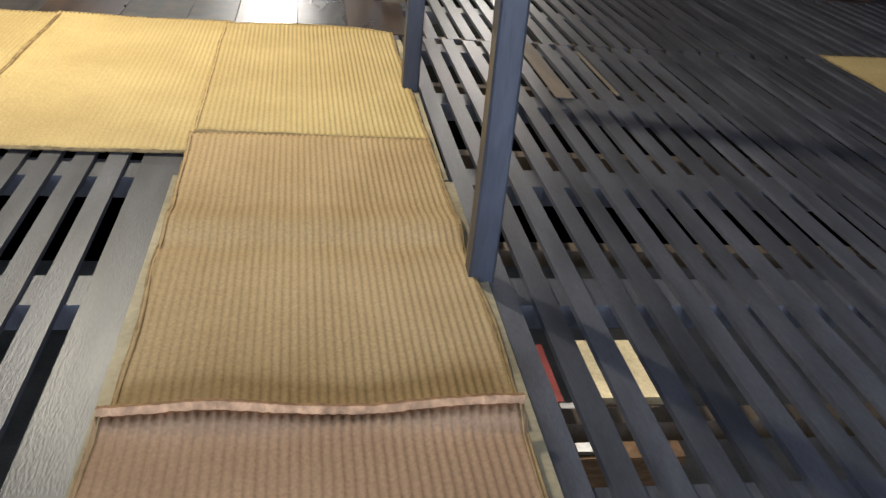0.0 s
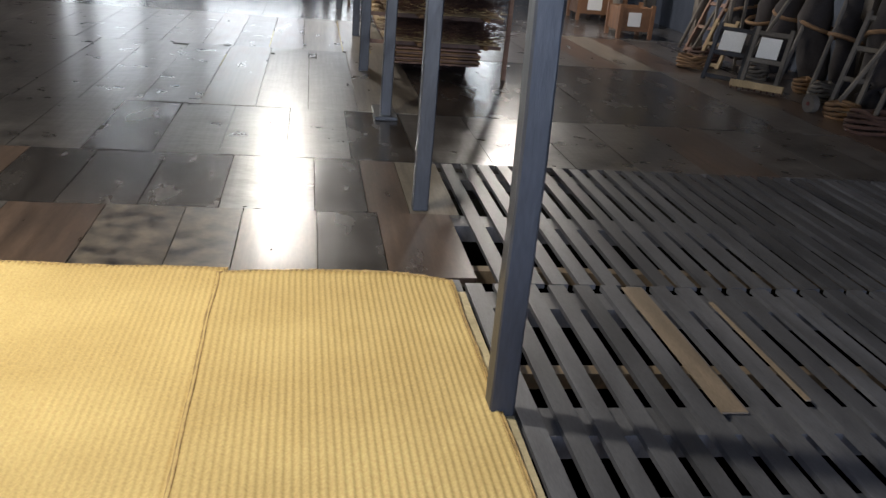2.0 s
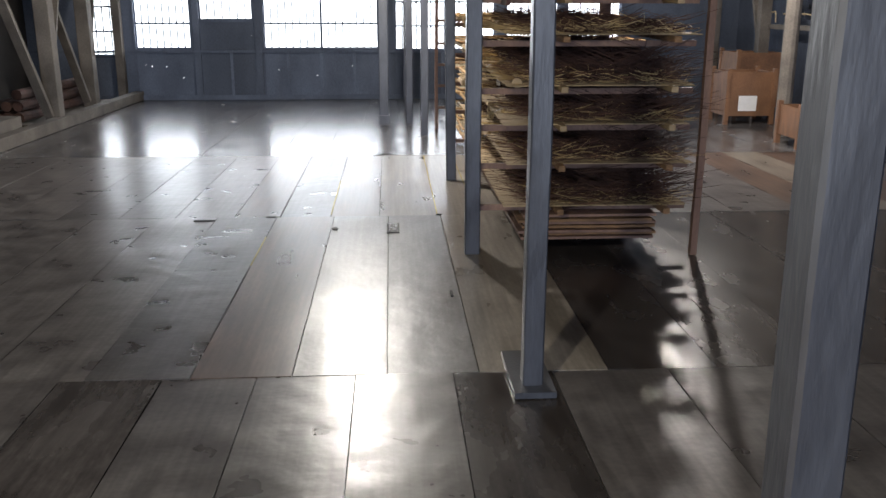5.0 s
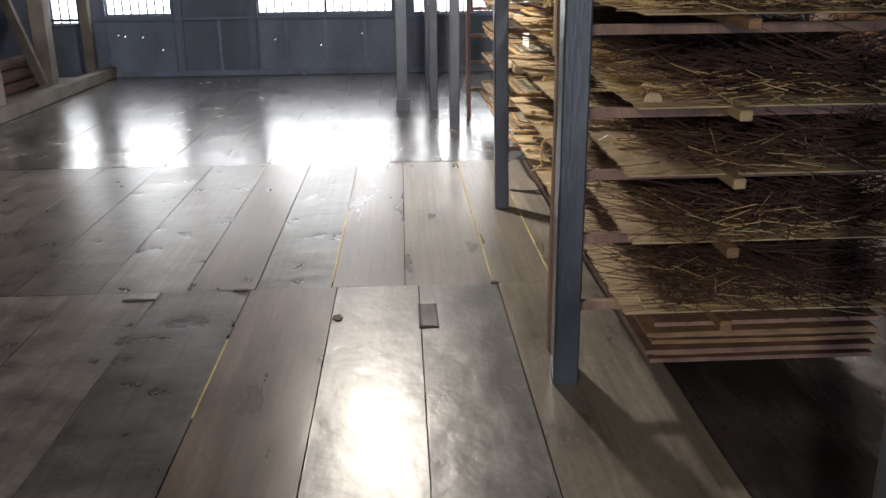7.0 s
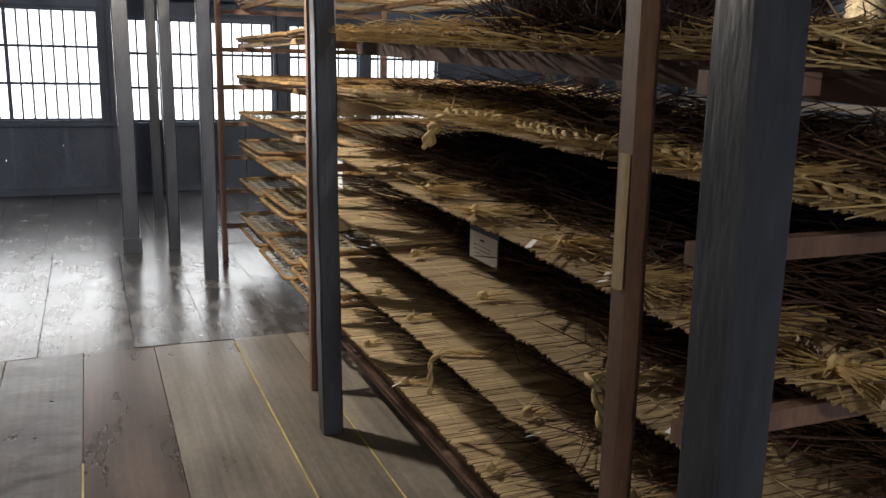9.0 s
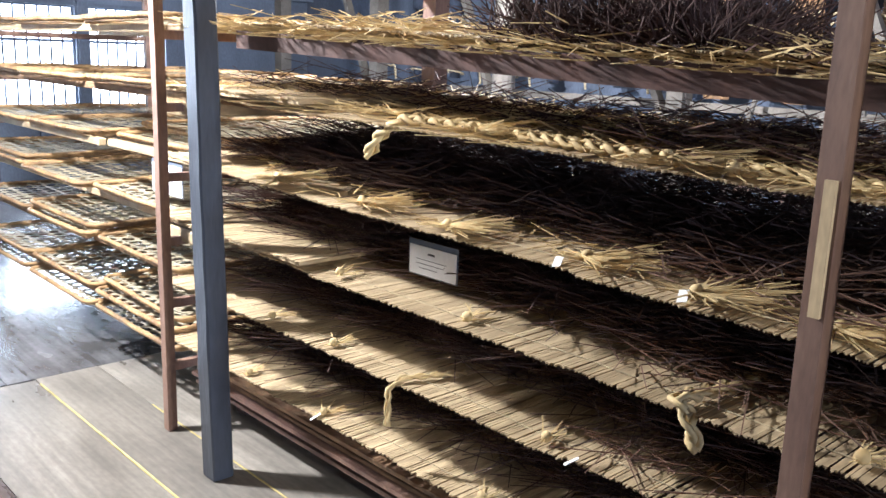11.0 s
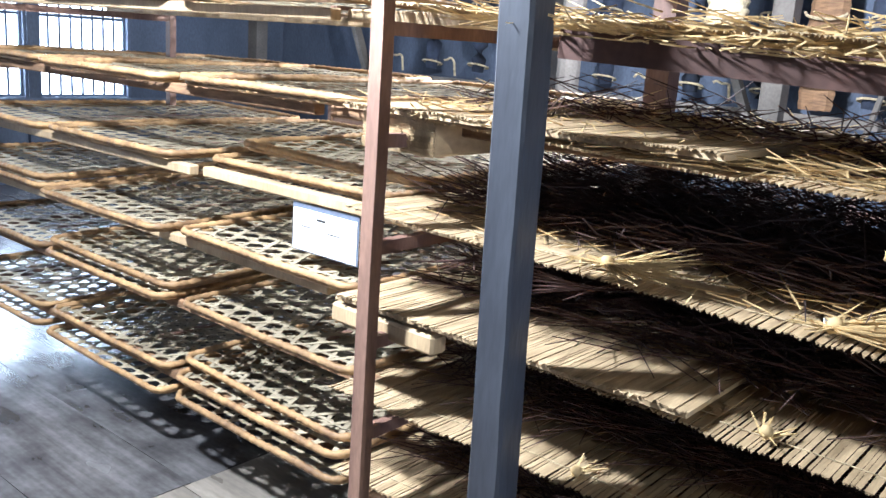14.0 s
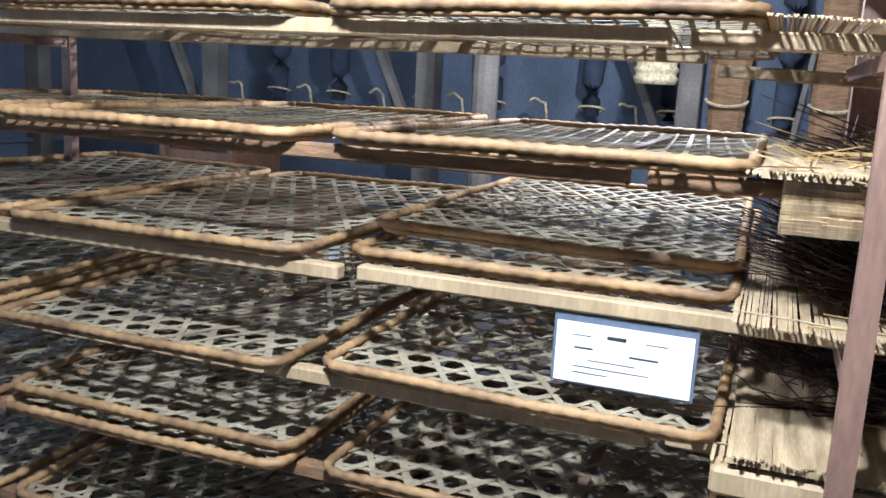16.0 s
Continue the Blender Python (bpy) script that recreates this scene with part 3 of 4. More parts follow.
# reed screens, three to each level
for li, z in enumerate(LEVELS):
    for k in range(3):
        y0 = 20.93 + k * 1.0
        dx = 0.02 * math.sin(li * 2.1 + k)
        sloped(reed_screen(5.405 + dx * 0.6, 6.40 + dx, y0, y0 + 1.0, z, 0.006 * math.sin(li + 2 * k), 0.003 if li < 4 else 0.0), z)
# the stack of dark mats under the first level
for k in range(7):
    t = thing("stacked_mat", "dark brown reed mat in the stack under the shelves", "shelf mat", "stacked mats at the bottom", (5.89, 22.45, 0.094 + k * 0.021))
    bm = bmesh.new()
    o = 0.02 * math.sin(k * 2.2)
    box(bm, -0.38 + o, 0.37 + o, -1.46 + o, 1.44, 0, 0.014)
    bmesh.ops.subdivide_edges(bm, edges=bm.edges[:], cuts=6)
    for v in bm.verts:
        v.co.z += 0.004 * noise.noise(v.co * 3 + Vector((0, 0, k)))
    part("sheet", bm, M_BARK if k % 2 else M_REDWOOD, t)
for y in (21.6, 22.6, 23.7):
    t = thing("floor_bearer", "squared timber bearer under the stacked mats", "bearer", "bearers under the rack", (5.9, y, 0))
    part("beam", boxed(-0.3, 0.35, -0.03, 0.03, 0.0, 0.09), M_TWIG, t)

# straw on the levels
for y in (21.12, 21.38, 21.66, 21.97, 22.38, 22.74, 23.2):
    straw_bunch((5.46 + RS.uniform(-0.02, 0.05), y, shelf(0.995, y) + 0.026), -1.2 + RS.uniform(-0.6, 0.5), 80, 0.18, spread=0.6)
for y in (21.3, 21.75, 22.3):
    straw_bunch((5.45, y, shelf(1.245, y) + 0.03), -1.3 + RS.uniform(-0.6, 0.5), 70, 0.16, spread=0.8)
for z, ys in ((0.76, (21.3, 22.28, 22.82, 23.4)), (0.525, (21.55, 22.0, 22.85, 23.2)), (0.28, (22.2, 22.9, 23.35)), (1.245, (21.6, 23.1, 23.5))):
    for y in ys:
        straw_bunch((5.44, y, shelf(z, y) + 0.024), RS.uniform(-0.5, 0.5), 8, 0.1)
for k in range(46):
    z, y = LEVELS[k % 4], RS.uniform(21.0, 23.8)
    twig_fan((RS.uniform(5.50, 6.1), y, shelf(z, y) - 0.075 + RS.uniform(0, 0.03)), RS.uniform(0, 6.28), 11, RS.uniform(0.16, 0.32))
def along(x, y, z, level, up):
    """A point at a height over the sinking shelf."""
    return (x, y, shelf(level, y) + up + z)


braid([along(5.42, 22.66, -0.105, 1.245, 0.026), along(5.425, 22.62, -0.05, 1.245, 0.026)] + [along(x, y, 0, 1.245, 0.026) for x, y in ((5.44, 22.55), (5.50, 22.3), (5.46, 21.9), (5.50, 21.5), (5.47, 21.1))], 0.013)
braid([along(x, y, 0, 1.245, 0.026) for x, y in ((5.62, 22.6), (5.58, 22.2), (5.62, 21.7), (5.57, 21.2))], 0.012)
braid([along(x, y, 0, 1.245, 0.026) for x, y in ((5.74, 22.9), (5.70, 22.3), (5.76, 21.7))], 0.011)
braid([along(5.40, 21.60, -0.08, 0.76, 0.026), along(5.398, 21.64, 0.005, 0.76, 0.03), along(5.46, 21.63, 0, 0.76, 0.032), along(5.6, 21.6, 0, 0.76, 0.032), along(5.85, 21.65, 0, 0.76, 0.03)], 0.012, "thick straw rope end hanging over the shelf edge")
braid([along(5.39, 22.52, -0.13, 0.525, 0.026), along(5.392, 22.52, -0.03, 0.525, 0.03), along(5.42, 22.50, 0, 0.525, 0.03), along(5.6, 22.42, 0, 0.525, 0.03)], 0.007, "thin straw rope end hanging over the shelf edge")
# brushwood of the shelves, packed extra thick to keep their depths dark
for z in LEVELS[:5]:
    sloped(straw_litter(5.64, 6.24, 20.98, 23.8, z + 0.03, 700 if z > 1.2 else 3400, "bed of dark brown brushwood on the reed shelf", M_TWIG, 0.09, 0.15, 0.26), z)
    sloped(straw_litter(5.5, 6.34, 20.90, 21.9, z + 0.03, 800, "ragged brown brushwood ends at the rack front", M_BRUSH, 0.09, 0.1, 0.22), z)
    sloped(straw_litter(5.6, 6.34, 20.88, 21.25, z + 0.03, 130, "dry straw ends mixed in the brushwood", M_STRAW, 0.08, 0.2, 0.16), z)
    sloped(straw_litter(6.2, 6.42, 21.0, 23.7, z + 0.02, 320, "pale straw ends sticking out at the shelf back", M_STRAW, 0.05, 0.1, 0.14), z)
# heaps added at the back to stop light coming through from behind
for z in LEVELS[:4]:
    sloped(straw_litter(5.95, 6.38, 20.98, 23.8, z + 0.03, 2600, "dark brown brushwood added at the shelf back to block light", M_TWIG, 0.20, 0.3, 0.3), z)
for z in (0.76, 1.245):
    t = thing("straw_mat", "thick smooth straw mat laid over the reed shelf", "straw mat", "folded straw mats", (5.375, 22.95, z + 0.030))
    co, fa = [], []
    n = 150
    for k in range(n):
        y = 0.95 * k / n
        zz = 0.0115 + RS.uniform(0, 0.003) + 0.004 * noise.noise(Vector((y * 6, z, 0)))
        stalk(co, fa, (RS.uniform(-0.012, 0.008), y, zz), (0.88 + RS.uniform(-0.01, 0.01), y + RS.uniform(-0.006, 0.006), zz), RS.uniform(0.003, 0.0046))
    raw("straw_face", co, fa, M_REED, t, kind="stuff")
    part("sheet", boxed(0.006, 0.87, 0.0, 0.955, 0.0, 0.011), M_REED, t)
for z, n in ((1.245, 3000), (0.995, 350)):
    sloped(straw_litter(5.42, 6.3, 21.0, 23.85, z + 0.026, n, "loose dry straw scattered over the reed shelf", M_STRAW, 0.035), z)
sloped(straw_litter(5.5, 6.35, 21.0, 23.8, 1.245 + 0.026, 300, "loose brown brushwood scattered over the reed shelf", M_TWIG, 0.05), 1.245)
TOP = 1.495
sloped(straw_litter(5.36, 6.3, 20.95, 23.6, TOP - 0.004, 3600, "thick heap of dry yellow straw on the top shelf", M_STRAW, 0.075), TOP)
sloped(straw_litter(5.37, 5.46, 20.95, 23.5, TOP - 0.015, 700, "dry straw hanging over the front board", M_STRAW, 0.05, -0.25, 0.12), TOP)
sloped(straw_litter(5.42, 5.9, 21.65, 22.25, TOP, 2000, "bushy tangle of dark brown twigs on the top shelf", M_TWIG, 0.12, 1.2, 0.2), TOP)
sloped(straw_litter(5.42, 6.3, 20.95, 22.2, TOP, 1300, "brown brushwood mixed in the top straw", M_TWIG, 0.07, 0.3), TOP)
straw_litter(5.45, 6.3, 20.95, 23.4, 1.745 + 0.02, 900, "dark brown brushwood on the highest shelf", M_TWIG, 0.06, 0.2)
for z in (1.492,):
    t = thing("shelf_board", "dark brown rough board along the front of the top shelf", "board", "", (5.40, 20.9, z))
    part("plank", boxed(-0.008, 0.012, 0, 2.42, -0.056, 0.0), M_TWIG, t)
    t.location.z -= SINK[1.495]
    t.rotation_euler.x = math.atan2(SINK[1.495], FAR - NEAR)
for x, y, z in ((5.40, 21.89, 0.547), (5.43, 21.67, 0.978), (5.43, 21.99, 0.985), (5.47, 22.75, 1.005), (5.41, 22.9, 0.307), (5.42, 21.4, 0.765)):
    t = thing("paper_tag", "small white paper tag tied to the straw", "tag", "paper tags", (x, y, z))
    t.rotation_euler = (0.2, 0.5, x * 40)
    part("slip", boxed(-0.018, 0.018, -0.01, 0.01, 0.003, 0.0045), M_CARD, t)

# ---- woven trays of the second rack ----


def rounded(w, l, r, n=5):
    pts = []
    for cx, cy, a0 in ((w - r, l - r, 0), (-w + r, l - r, 90), (-w + r, -l + r, 180), (w - r, -l + r, 270)):
        for k in range(n):
            a = radians(a0 + 90 * k / (n - 1))
            pts.append(Vector((cx + r * math.cos(a), cy + r * math.sin(a), 0)))
    return pts


def clip_line(c, d, w, l):
    lo, hi = -9.0, 9.0
    for q in (0, 1):
        m = (w, l)[q]
        if abs(d[q]) < 1e-6:
            if abs(c[q]) > m:
                return None
            continue
        a, b = sorted(((-m - c[q]) / d[q], (m - c[q]) / d[q]))
        lo, hi = max(lo, a), min(hi, b)
    return (lo, hi) if hi - lo > 0.03 else None


def tray_meshes(kind):
    w, l = 0.66, 0.398
    bm = bmesh.new()
    corners = rounded(w, l, 0.05)
    corners = corners + [corners[0]]
    loop = []
    for a, b in zip(corners, corners[1:]):
        n = max(1, int((b - a).length / 0.009))
        loop += [a.lerp(b, k / n) for k in range(n)]
    loop.append(loop[0])
    wrap = [0.0100 + 0.0022 * (k % 4 in (1, 2)) + 0.0018 * noise.noise(Vector((k * 0.35, kind, 0))) for k in range(len(loop))]
    rope(bm, [p + Vector((0.002 * noise.noise(p * 9), 0, 0.016 + 0.005 * noise.noise(p * 4 + Vector((kind, 0, 0))))) for p in loop], wrap, 7)
    rope(bm, [p * 0.985 + Vector((0, 0, 0.001)) for p in loop[::3]] + [loop[0] * 0.985], 0.0075, 5)
    rim = bpy.data.meshes.new("rim")
    bm.to_mesh(rim)
    bm.free()
    rim.materials.append(M_RIM)
    for p in rim.polygons:
        p.use_smooth = True
    co, fa = [], []
    s = 0.070 if kind == 0 else 0.052
    dirs = (90, 30, 150) if kind == 0 else (92, 4, 148)
    for q, deg in enumerate(dirs):
        d = (math.cos(radians(deg)), math.sin(radians(deg)))
        nrm = (-d[1], d[0])
        for k in range(-18, 19):
            if kind == 1 and q == 2 and k % 3:
                continue
            off = (k + (0.5 if q == 0 else 0.0)) * s * (1 if kind == 0 else 0.9) + 0.002 * math.sin(k * 5 + q)
            c = (nrm[0] * off, nrm[1] * off)
            span = clip_line(c, d, w - 0.004, l - 0.004)
            if not span:
                continue
            n = 8
            wd = (0.0078 if kind == 0 else 0.0048) + 0.0012 * math.sin(k * 3.7 + q)
            for e in range(n):
                a, b = (span[0] + (span[1] - span[0]) * (e + h) / n for h in (0, 1))
                i = len(co)
                for tt in (a, b):
                    x, y = c[0] + d[0] * tt, c[1] + d[1] * tt
                    sag = -0.012 * (1 - (x / w) ** 2) * (1 - (y / l) ** 2)
                    zz = 0.008 + sag + 0.0016 * q + 0.0022 * math.sin(tt * 40 + k)
                    for sgn in (-1, 1):
                        for dz in (0, 0.0014):
                            co.append((x + nrm[0] * wd * sgn, y + nrm[1] * wd * sgn, zz + dz))
                fa += [(i, i + 2, i + 6, i + 4), (i + 1, i + 5, i + 7, i + 3), (i, i + 4, i + 5, i + 1), (i + 2, i + 3, i + 7, i + 6)]
    wv = bpy.data.meshes.new("weave")
    wv.from_pydata(co, [], fa)
    wv.materials.append(M_CANE)
    return rim, wv


TRAY = [tray_meshes(0), tray_meshes(1)]


def tray(x, y, z, kind, roll=0.0, spin=0.0, tilt=0.0):
    t = thing("tray", ("shallow woven bamboo tray with a six-sided weave and cane rim" if kind == 0 else "shallow woven bamboo tray with a diamond weave and cane rim"),
              "tray", "woven trays of the second rack", (x, y, z))
    t.rotation_euler = (roll, tilt, spin)
    for name, me in zip(("rim", "weave"), TRAY[kind]):
        ob = new(name, me)
        ob.parent = t
    return t


for li, z in enumerate([0.20] + LEVELS + [1.745]):
    for k in range(3):
        kind = 1 if (z > 1.2 or (z > 1.0 and k == 0)) else 0
        tray((6.205 if z == 0.995 and k == 0 else 6.10) + RS.uniform(-0.02, 0.02), 24.33 + 0.875 * k + RS.uniform(-0.012, 0.012), z + 0.024, kind, RS.uniform(-0.01, 0.01), RS.uniform(-0.012, 0.012), RS.uniform(-0.008, 0.008))
        if (z, k) in ((0.525, 1), (0.76, 2), (0.28, 0), (0.995, 0)):
            tray(6.12 + RS.uniform(-0.02, 0.02) + (0.24 if z == 0.995 else 0), 24.34 + 0.875 * k, z + 0.06, kind, 0.01, RS.uniform(-0.02, 0.02))
for k, y in enumerate((24.2, 25.1, 26.0)):
    for z in LEVELS:
        t = thing("cross_stick", "dark wooden stick lying across the poles under the trays", "stick", "sticks under the trays", (6.05, y, z))
        part("rod", boxed(-0.45, 0.6, -0.012, 0.012, 0.0165, 0.026), M_REDWOOD, t)
# folded straw mats, layer on layer, at the end of the second rack
for y0, y1, z0, z1 in ((23.64, 23.86, 1.185, 1.291),):
    t = thing("straw_mat", "pale straw mat folded into a thick block on the shelf", "straw mat", "folded straw mats", (5.41, y0, z0))
    co, fa = [], []
    z = 0.004
    while z < z1 - z0:
        y = 0.0
        while y < y1 - y0:
            l = RS.uniform(0.05, 0.12)
            stalk(co, fa, (RS.uniform(-0.004, 0.004), y, z), (RS.uniform(-0.004, 0.004), min(y + l, y1 - y0 + 0.01), z + RS.uniform(-0.002, 0.002)), 0.0045)
            y += l * 0.9
        z += 0.0065
    raw("straw_face", co, fa, M_REED, t, kind="stuff")
    bm = boxed(0.002, 0.5, 0.002, y1 - y0 - 0.002, 0, z1 - z0)
    part("sheet", bm, M_REED, t, bevel=0.006)


def card(x, y0, y1, z0, z1, bars, sleeve=True, lean=0.0):
    t = thing("label_card", "white paper label card in a clear sleeve under the shelf edge", "label card", "label cards", (x, (y0 + y1) / 2, (z0 + z1) / 2))
    t.rotation_euler = (0, lean, 0)
    w, h = (y1 - y0) / 2, (z1 - z0) / 2
    part("sheet", boxed(-0.001, 0.001, -w, w, -h, h), M_CARD, t)
    if sleeve:
        part("sleeve", boxed(0.0015, 0.0025, -w - 0.006, w + 0.006, -h - 0.004, h + 0.016), M_WALL, t, "dark backing of the sleeve")
    for u0, u1, v0, v1 in bars:
        part("line", boxed(-0.0016, -0.0011, w - 2 * w * u1, w - 2 * w * u0, h - 2 * h * v1, h - 2 * h * v0), M_INK, t, "dark printed line")
    return t


LINES = [(0.38, 0.52, 0.16, 0.22), (0.12, 0.26, 0.20, 0.215), (0.66, 0.82, 0.20, 0.215), (0.14, 0.28, 0.40, 0.43), (0.55, 0.76, 0.44, 0.47), (0.25, 0.6, 0.60, 0.615), (0.14, 0.7, 0.72, 0.735), (0.14, 0.4, 0.82, 0.835)]
card(5.520, 23.985, 24.245, 0.838, 0.958, LINES)
card(5.560, 22.45, 22.645, 0.812, 0.896, [(0.4, 0.55, 0.2, 0.27), (0.15, 0.8, 0.45, 0.47), (0.15, 0.75, 0.6, 0.62), (0.2, 0.6, 0.75, 0.77)])

# round post beyond the racks
t = thing("post", "pale round wooden post by the hung tools", "post", "", (9.05, 25.6, 0))
bm = bmesh.new()
bar(bm, (0, 0, 0), (0, 0, 2.74), 0.16, sides=12)
part("shaft", bm, M_BEAM, t)

# ---- hung farm tools along the east side ----


def hung_pack(y, key):
    t = thing("straw_pack", "brown woven straw carrying pack hung on the wall by rope", "straw pack", "packs hung on the wall", (9.93, y, 1.18))
    bm = bmesh.new()
    rope(bm, [(0, 0, 0.85 * k / 24) for k in range(25)], [0.105 + 0.02 * math.sin(k / 8) + 0.006 * (k % 2) for k in range(25)], 8)
    for v in bm.verts:
        v.co.x *= 0.45
    part("pack_body", bm, M_BARK, t)
    part("hanging_cord", boxed(0.0, 0.008, -0.004, 0.004, 0.84, 0.912), M_ROPE, t)
    for z in (0.2, 0.62):
        bm = bmesh.new()
        rope(bm, [(-0.075 - 0.03 * math.sin(a), 0.13 * math.cos(a), z - 0.04 * math.sin(a)) for a in [math.pi * i / 8 for i in range(9)]], 0.01, 5)
        part("carrying_rope", bm, M_ROPE, t)
    return t


def hung_legging(y, key):
    t = thing("legging", "dark indigo cloth legging hung with pale rope rings", "legging", "leggings hung on the wall", (9.93, y, 1.15))
    bm = bmesh.new()
    rope(bm, [(0, 0.01 * math.sin(k + key), 0.95 - k * 0.11) for k in range(9)], [0.06, 0.075, 0.08, 0.082, 0.08, 0.075, 0.07, 0.066, 0.05], 10)
    smooth(part("tube", bm, M_INDIGO, t))
    for z in (0.62, 0.56, 0.12):
        bm = bmesh.new()
        rope(bm, [(0.09 * math.cos(a), 0.09 * math.sin(a), z - 0.02 * math.cos(a)) for a in [math.tau * i / 12 for i in range(13)]], 0.008, 5)
        part("rope_ring", bm, M_ROPE, t)
    return t


def rope_hook(y, key):
    t = thing("hanging_rope", "pale rope end hooked over the rail of the dark wall", "rope", "rope ends on the wall", (9.87, y, 1.28))
    bm = bmesh.new()
    rope(bm, [(0, 0.13 * k / 8, 0.035 * math.sin(2.6 * k / 8) - (0.10 if k == 0 else 0) + 0.01 * math.sin(key + k)) for k in range(9)], 0.010, 6)
    smooth(part("strand", bm, M_ROPE, t))
    return t


for k in range(13):
    y = 20.2 + k * 0.62
    hung_legging(y + 0.05 * math.sin(k * 3), k)
    if y < 24.4:
        hung_pack(y + 0.31, k)
    else:
        rope_hook(y + 0.25, k)
t = thing("straw_cylinder", "pale ringed straw cylinder hung from the roof", "straw bundle", "", (9.19, 24.6, 1.45))
bm = bmesh.new()
rope(bm, [(0, 0, 0.018 * k) for k in range(36)], [0.115 + 0.008 * (k % 3) for k in range(36)], 14)
smooth(part("coil", bm, M_ROPE, t))
part("hanging_cord", boxed(-0.004, 0.004, -0.004, 0.004, 0.62, 1.297), M_ROPE, t)
t = thing("hanging_rail", "dark horizontal rail carrying the hung packs", "rail", "", (10.0, 19.8, 2.12))
part("rail", boxed(-0.06, 0.03, 0, 8.6, -0.03, 0.03), M_BEAM, t)
t = thing("hanging_rail", "lower dark horizontal rail behind the hung packs", "rail", "", (9.878, 19.8, 1.12))
part("rail", boxed(-0.03, 0.03, 0, 8.6, -0.03, 0.03), M_BEAM, t)


def wood_frame(x, y, w, h, lean, spin, material, label, rungs=2, sheet=True, teeth=0):
    """A small leaning frame of two stiles and rungs."""
    t = thing("farm_tool", label, "farm tool", "leaning wooden frames", (x, y, 0))
    t.rotation_euler = (0, lean, spin)
    for s in (-w / 2, w / 2):
        part("stile", boxed(-0.018, 0.018, s - 0.018, s + 0.018, 0.0, h), material, t)
    for k in range(rungs):
        z = 0.04 + (h - 0.1) * k / max(1, rungs - 1)
        part("rung", boxed(-0.013, 0.013, -w / 2 + 0.018, w / 2 - 0.018, z - 0.02, z + 0.02), material, t)
    if teeth:
        part("tooth_bar", boxed(-0.06, -0.019, -w / 2 - 0.09, w / 2 + 0.09, 0.02, 0.085), M_PALEWOOD, t, "pale wooden bar of the rake")
        for k in range(teeth):
            yy = -w / 2 - 0.07 + (w + 0.14) * k / (teeth - 1)
            part("tooth", boxed(-0.05, -0.03, yy - 0.006, yy + 0.006, -0.0, 0.019), M_TWIG, t)
    if sheet:
        part("note", boxed(-0.030, -0.028, -w / 2 + 0.06, w / 2 - 0.06, h * 0.52, h * 0.52 + 0.20), M_CARD, t, "white paper note fixed to the frame")
    return t


wood_frame(8.85, 21.62, 0.36, 0.60, 0.42, 0.75, M_POST, "dark wooden frame tool leaning back with a white note", 3)
wood_frame(8.95, 21.05, 0.32, 0.64, 0.42, 0.8, M_BEAM, "wooden rake frame with a toothed bar and white note", 3, True, 9)
wood_frame(9.1, 22.5, 0.24, 0.60, 0.6, 0.7, M_PALEWOOD, "pale slim wooden frame leaning on the pile", 3, False)
wood_frame(9.3, 20.2, 0.22, 0.95, 0.45, 0.6, M_BEAM, "tall weathered ladder-like frame leaning among the tools", 4, False)
wood_frame(9.35, 19.5, 0.26, 1.2, 0.5, 0.3, M_BEAM, "tall weathered wooden frame leaning on the wall", 4, False)
wood_frame(9.4, 23.6, 0.32, 1.0, 0.4, 0.2, M_REDWOOD, "red-brown wooden loom frame leaning on the wall", 4, False)


def crate(x, y, w, l, h, label, note=True):
    t = thing("wooden_crate", label, "wooden box", "wooden boxes by the wall", (x, y, 0))
    for s in (-w, w):
        for r in (-l, l):
            part("leg", boxed(s - 0.025, s + 0.025, r - 0.025, r + 0.025, 0, h + 0.04), M_ORANGE, t)
    part("side_panel", boxed(-w - 0.006, -w + 0.012, -l + 0.025, l - 0.025, 0.1, h), M_ORANGE, t)
    part("side_panel", boxed(w - 0.012, w + 0.006, -l + 0.025, l - 0.025, 0.1, h), M_ORANGE, t)
    part("end_panel", boxed(-w + 0.025, w - 0.025, -l - 0.006, -l + 0.012, 0.1, h), M_ORANGE, t)
    part("end_panel", boxed(-w + 0.025, w - 0.025, l - 0.012, l + 0.006, 0.1, h), M_ORANGE, t)
    part("base_panel", boxed(-w + 0.025, w - 0.025, -l + 0.025, l - 0.025, 0.1, 0.12), M_ORANGE, t)
    if note:
        part("note", boxed(-w * 0.5, w * 0.3, -l - 0.010, -l - 0.007, 0.16, 0.34), M_CARD, t, "white paper note")
    return t


crate(9.02, 24.9, 0.22, 0.24, 0.40, "orange-brown open wooden box on legs with a white note")
crate(9.1, 26.9, 0.28, 0.26, 0.62, "orange-brown slatted wooden stand with a white note")
crate(9.6, 27.9, 0.3, 0.3, 0.8, "tall orange-brown wooden stand by the wall", False)


def rope_coil(x, y, r, turns, label, material=None, key=0):
    t = thing("rope_coil", label, "rope coil", "heaped coils by the wall", (x, y, 0))
    for k in range(turns):
        bm = bmesh.new()
        rr = r * (1 - 0.08 * k)
        rope(bm, [(rr * math.cos(a) + 0.03 * math.sin(3 * a + k), rr * math.sin(a), 0.018 + 0.032 * k + 0.012 * math.sin(2 * a + k + key)) for a in [math.tau * i / 18 for i in range(19)]], 0.017, 6)
        smooth(part("turn", bm, material or M_BARK, t))
    return t


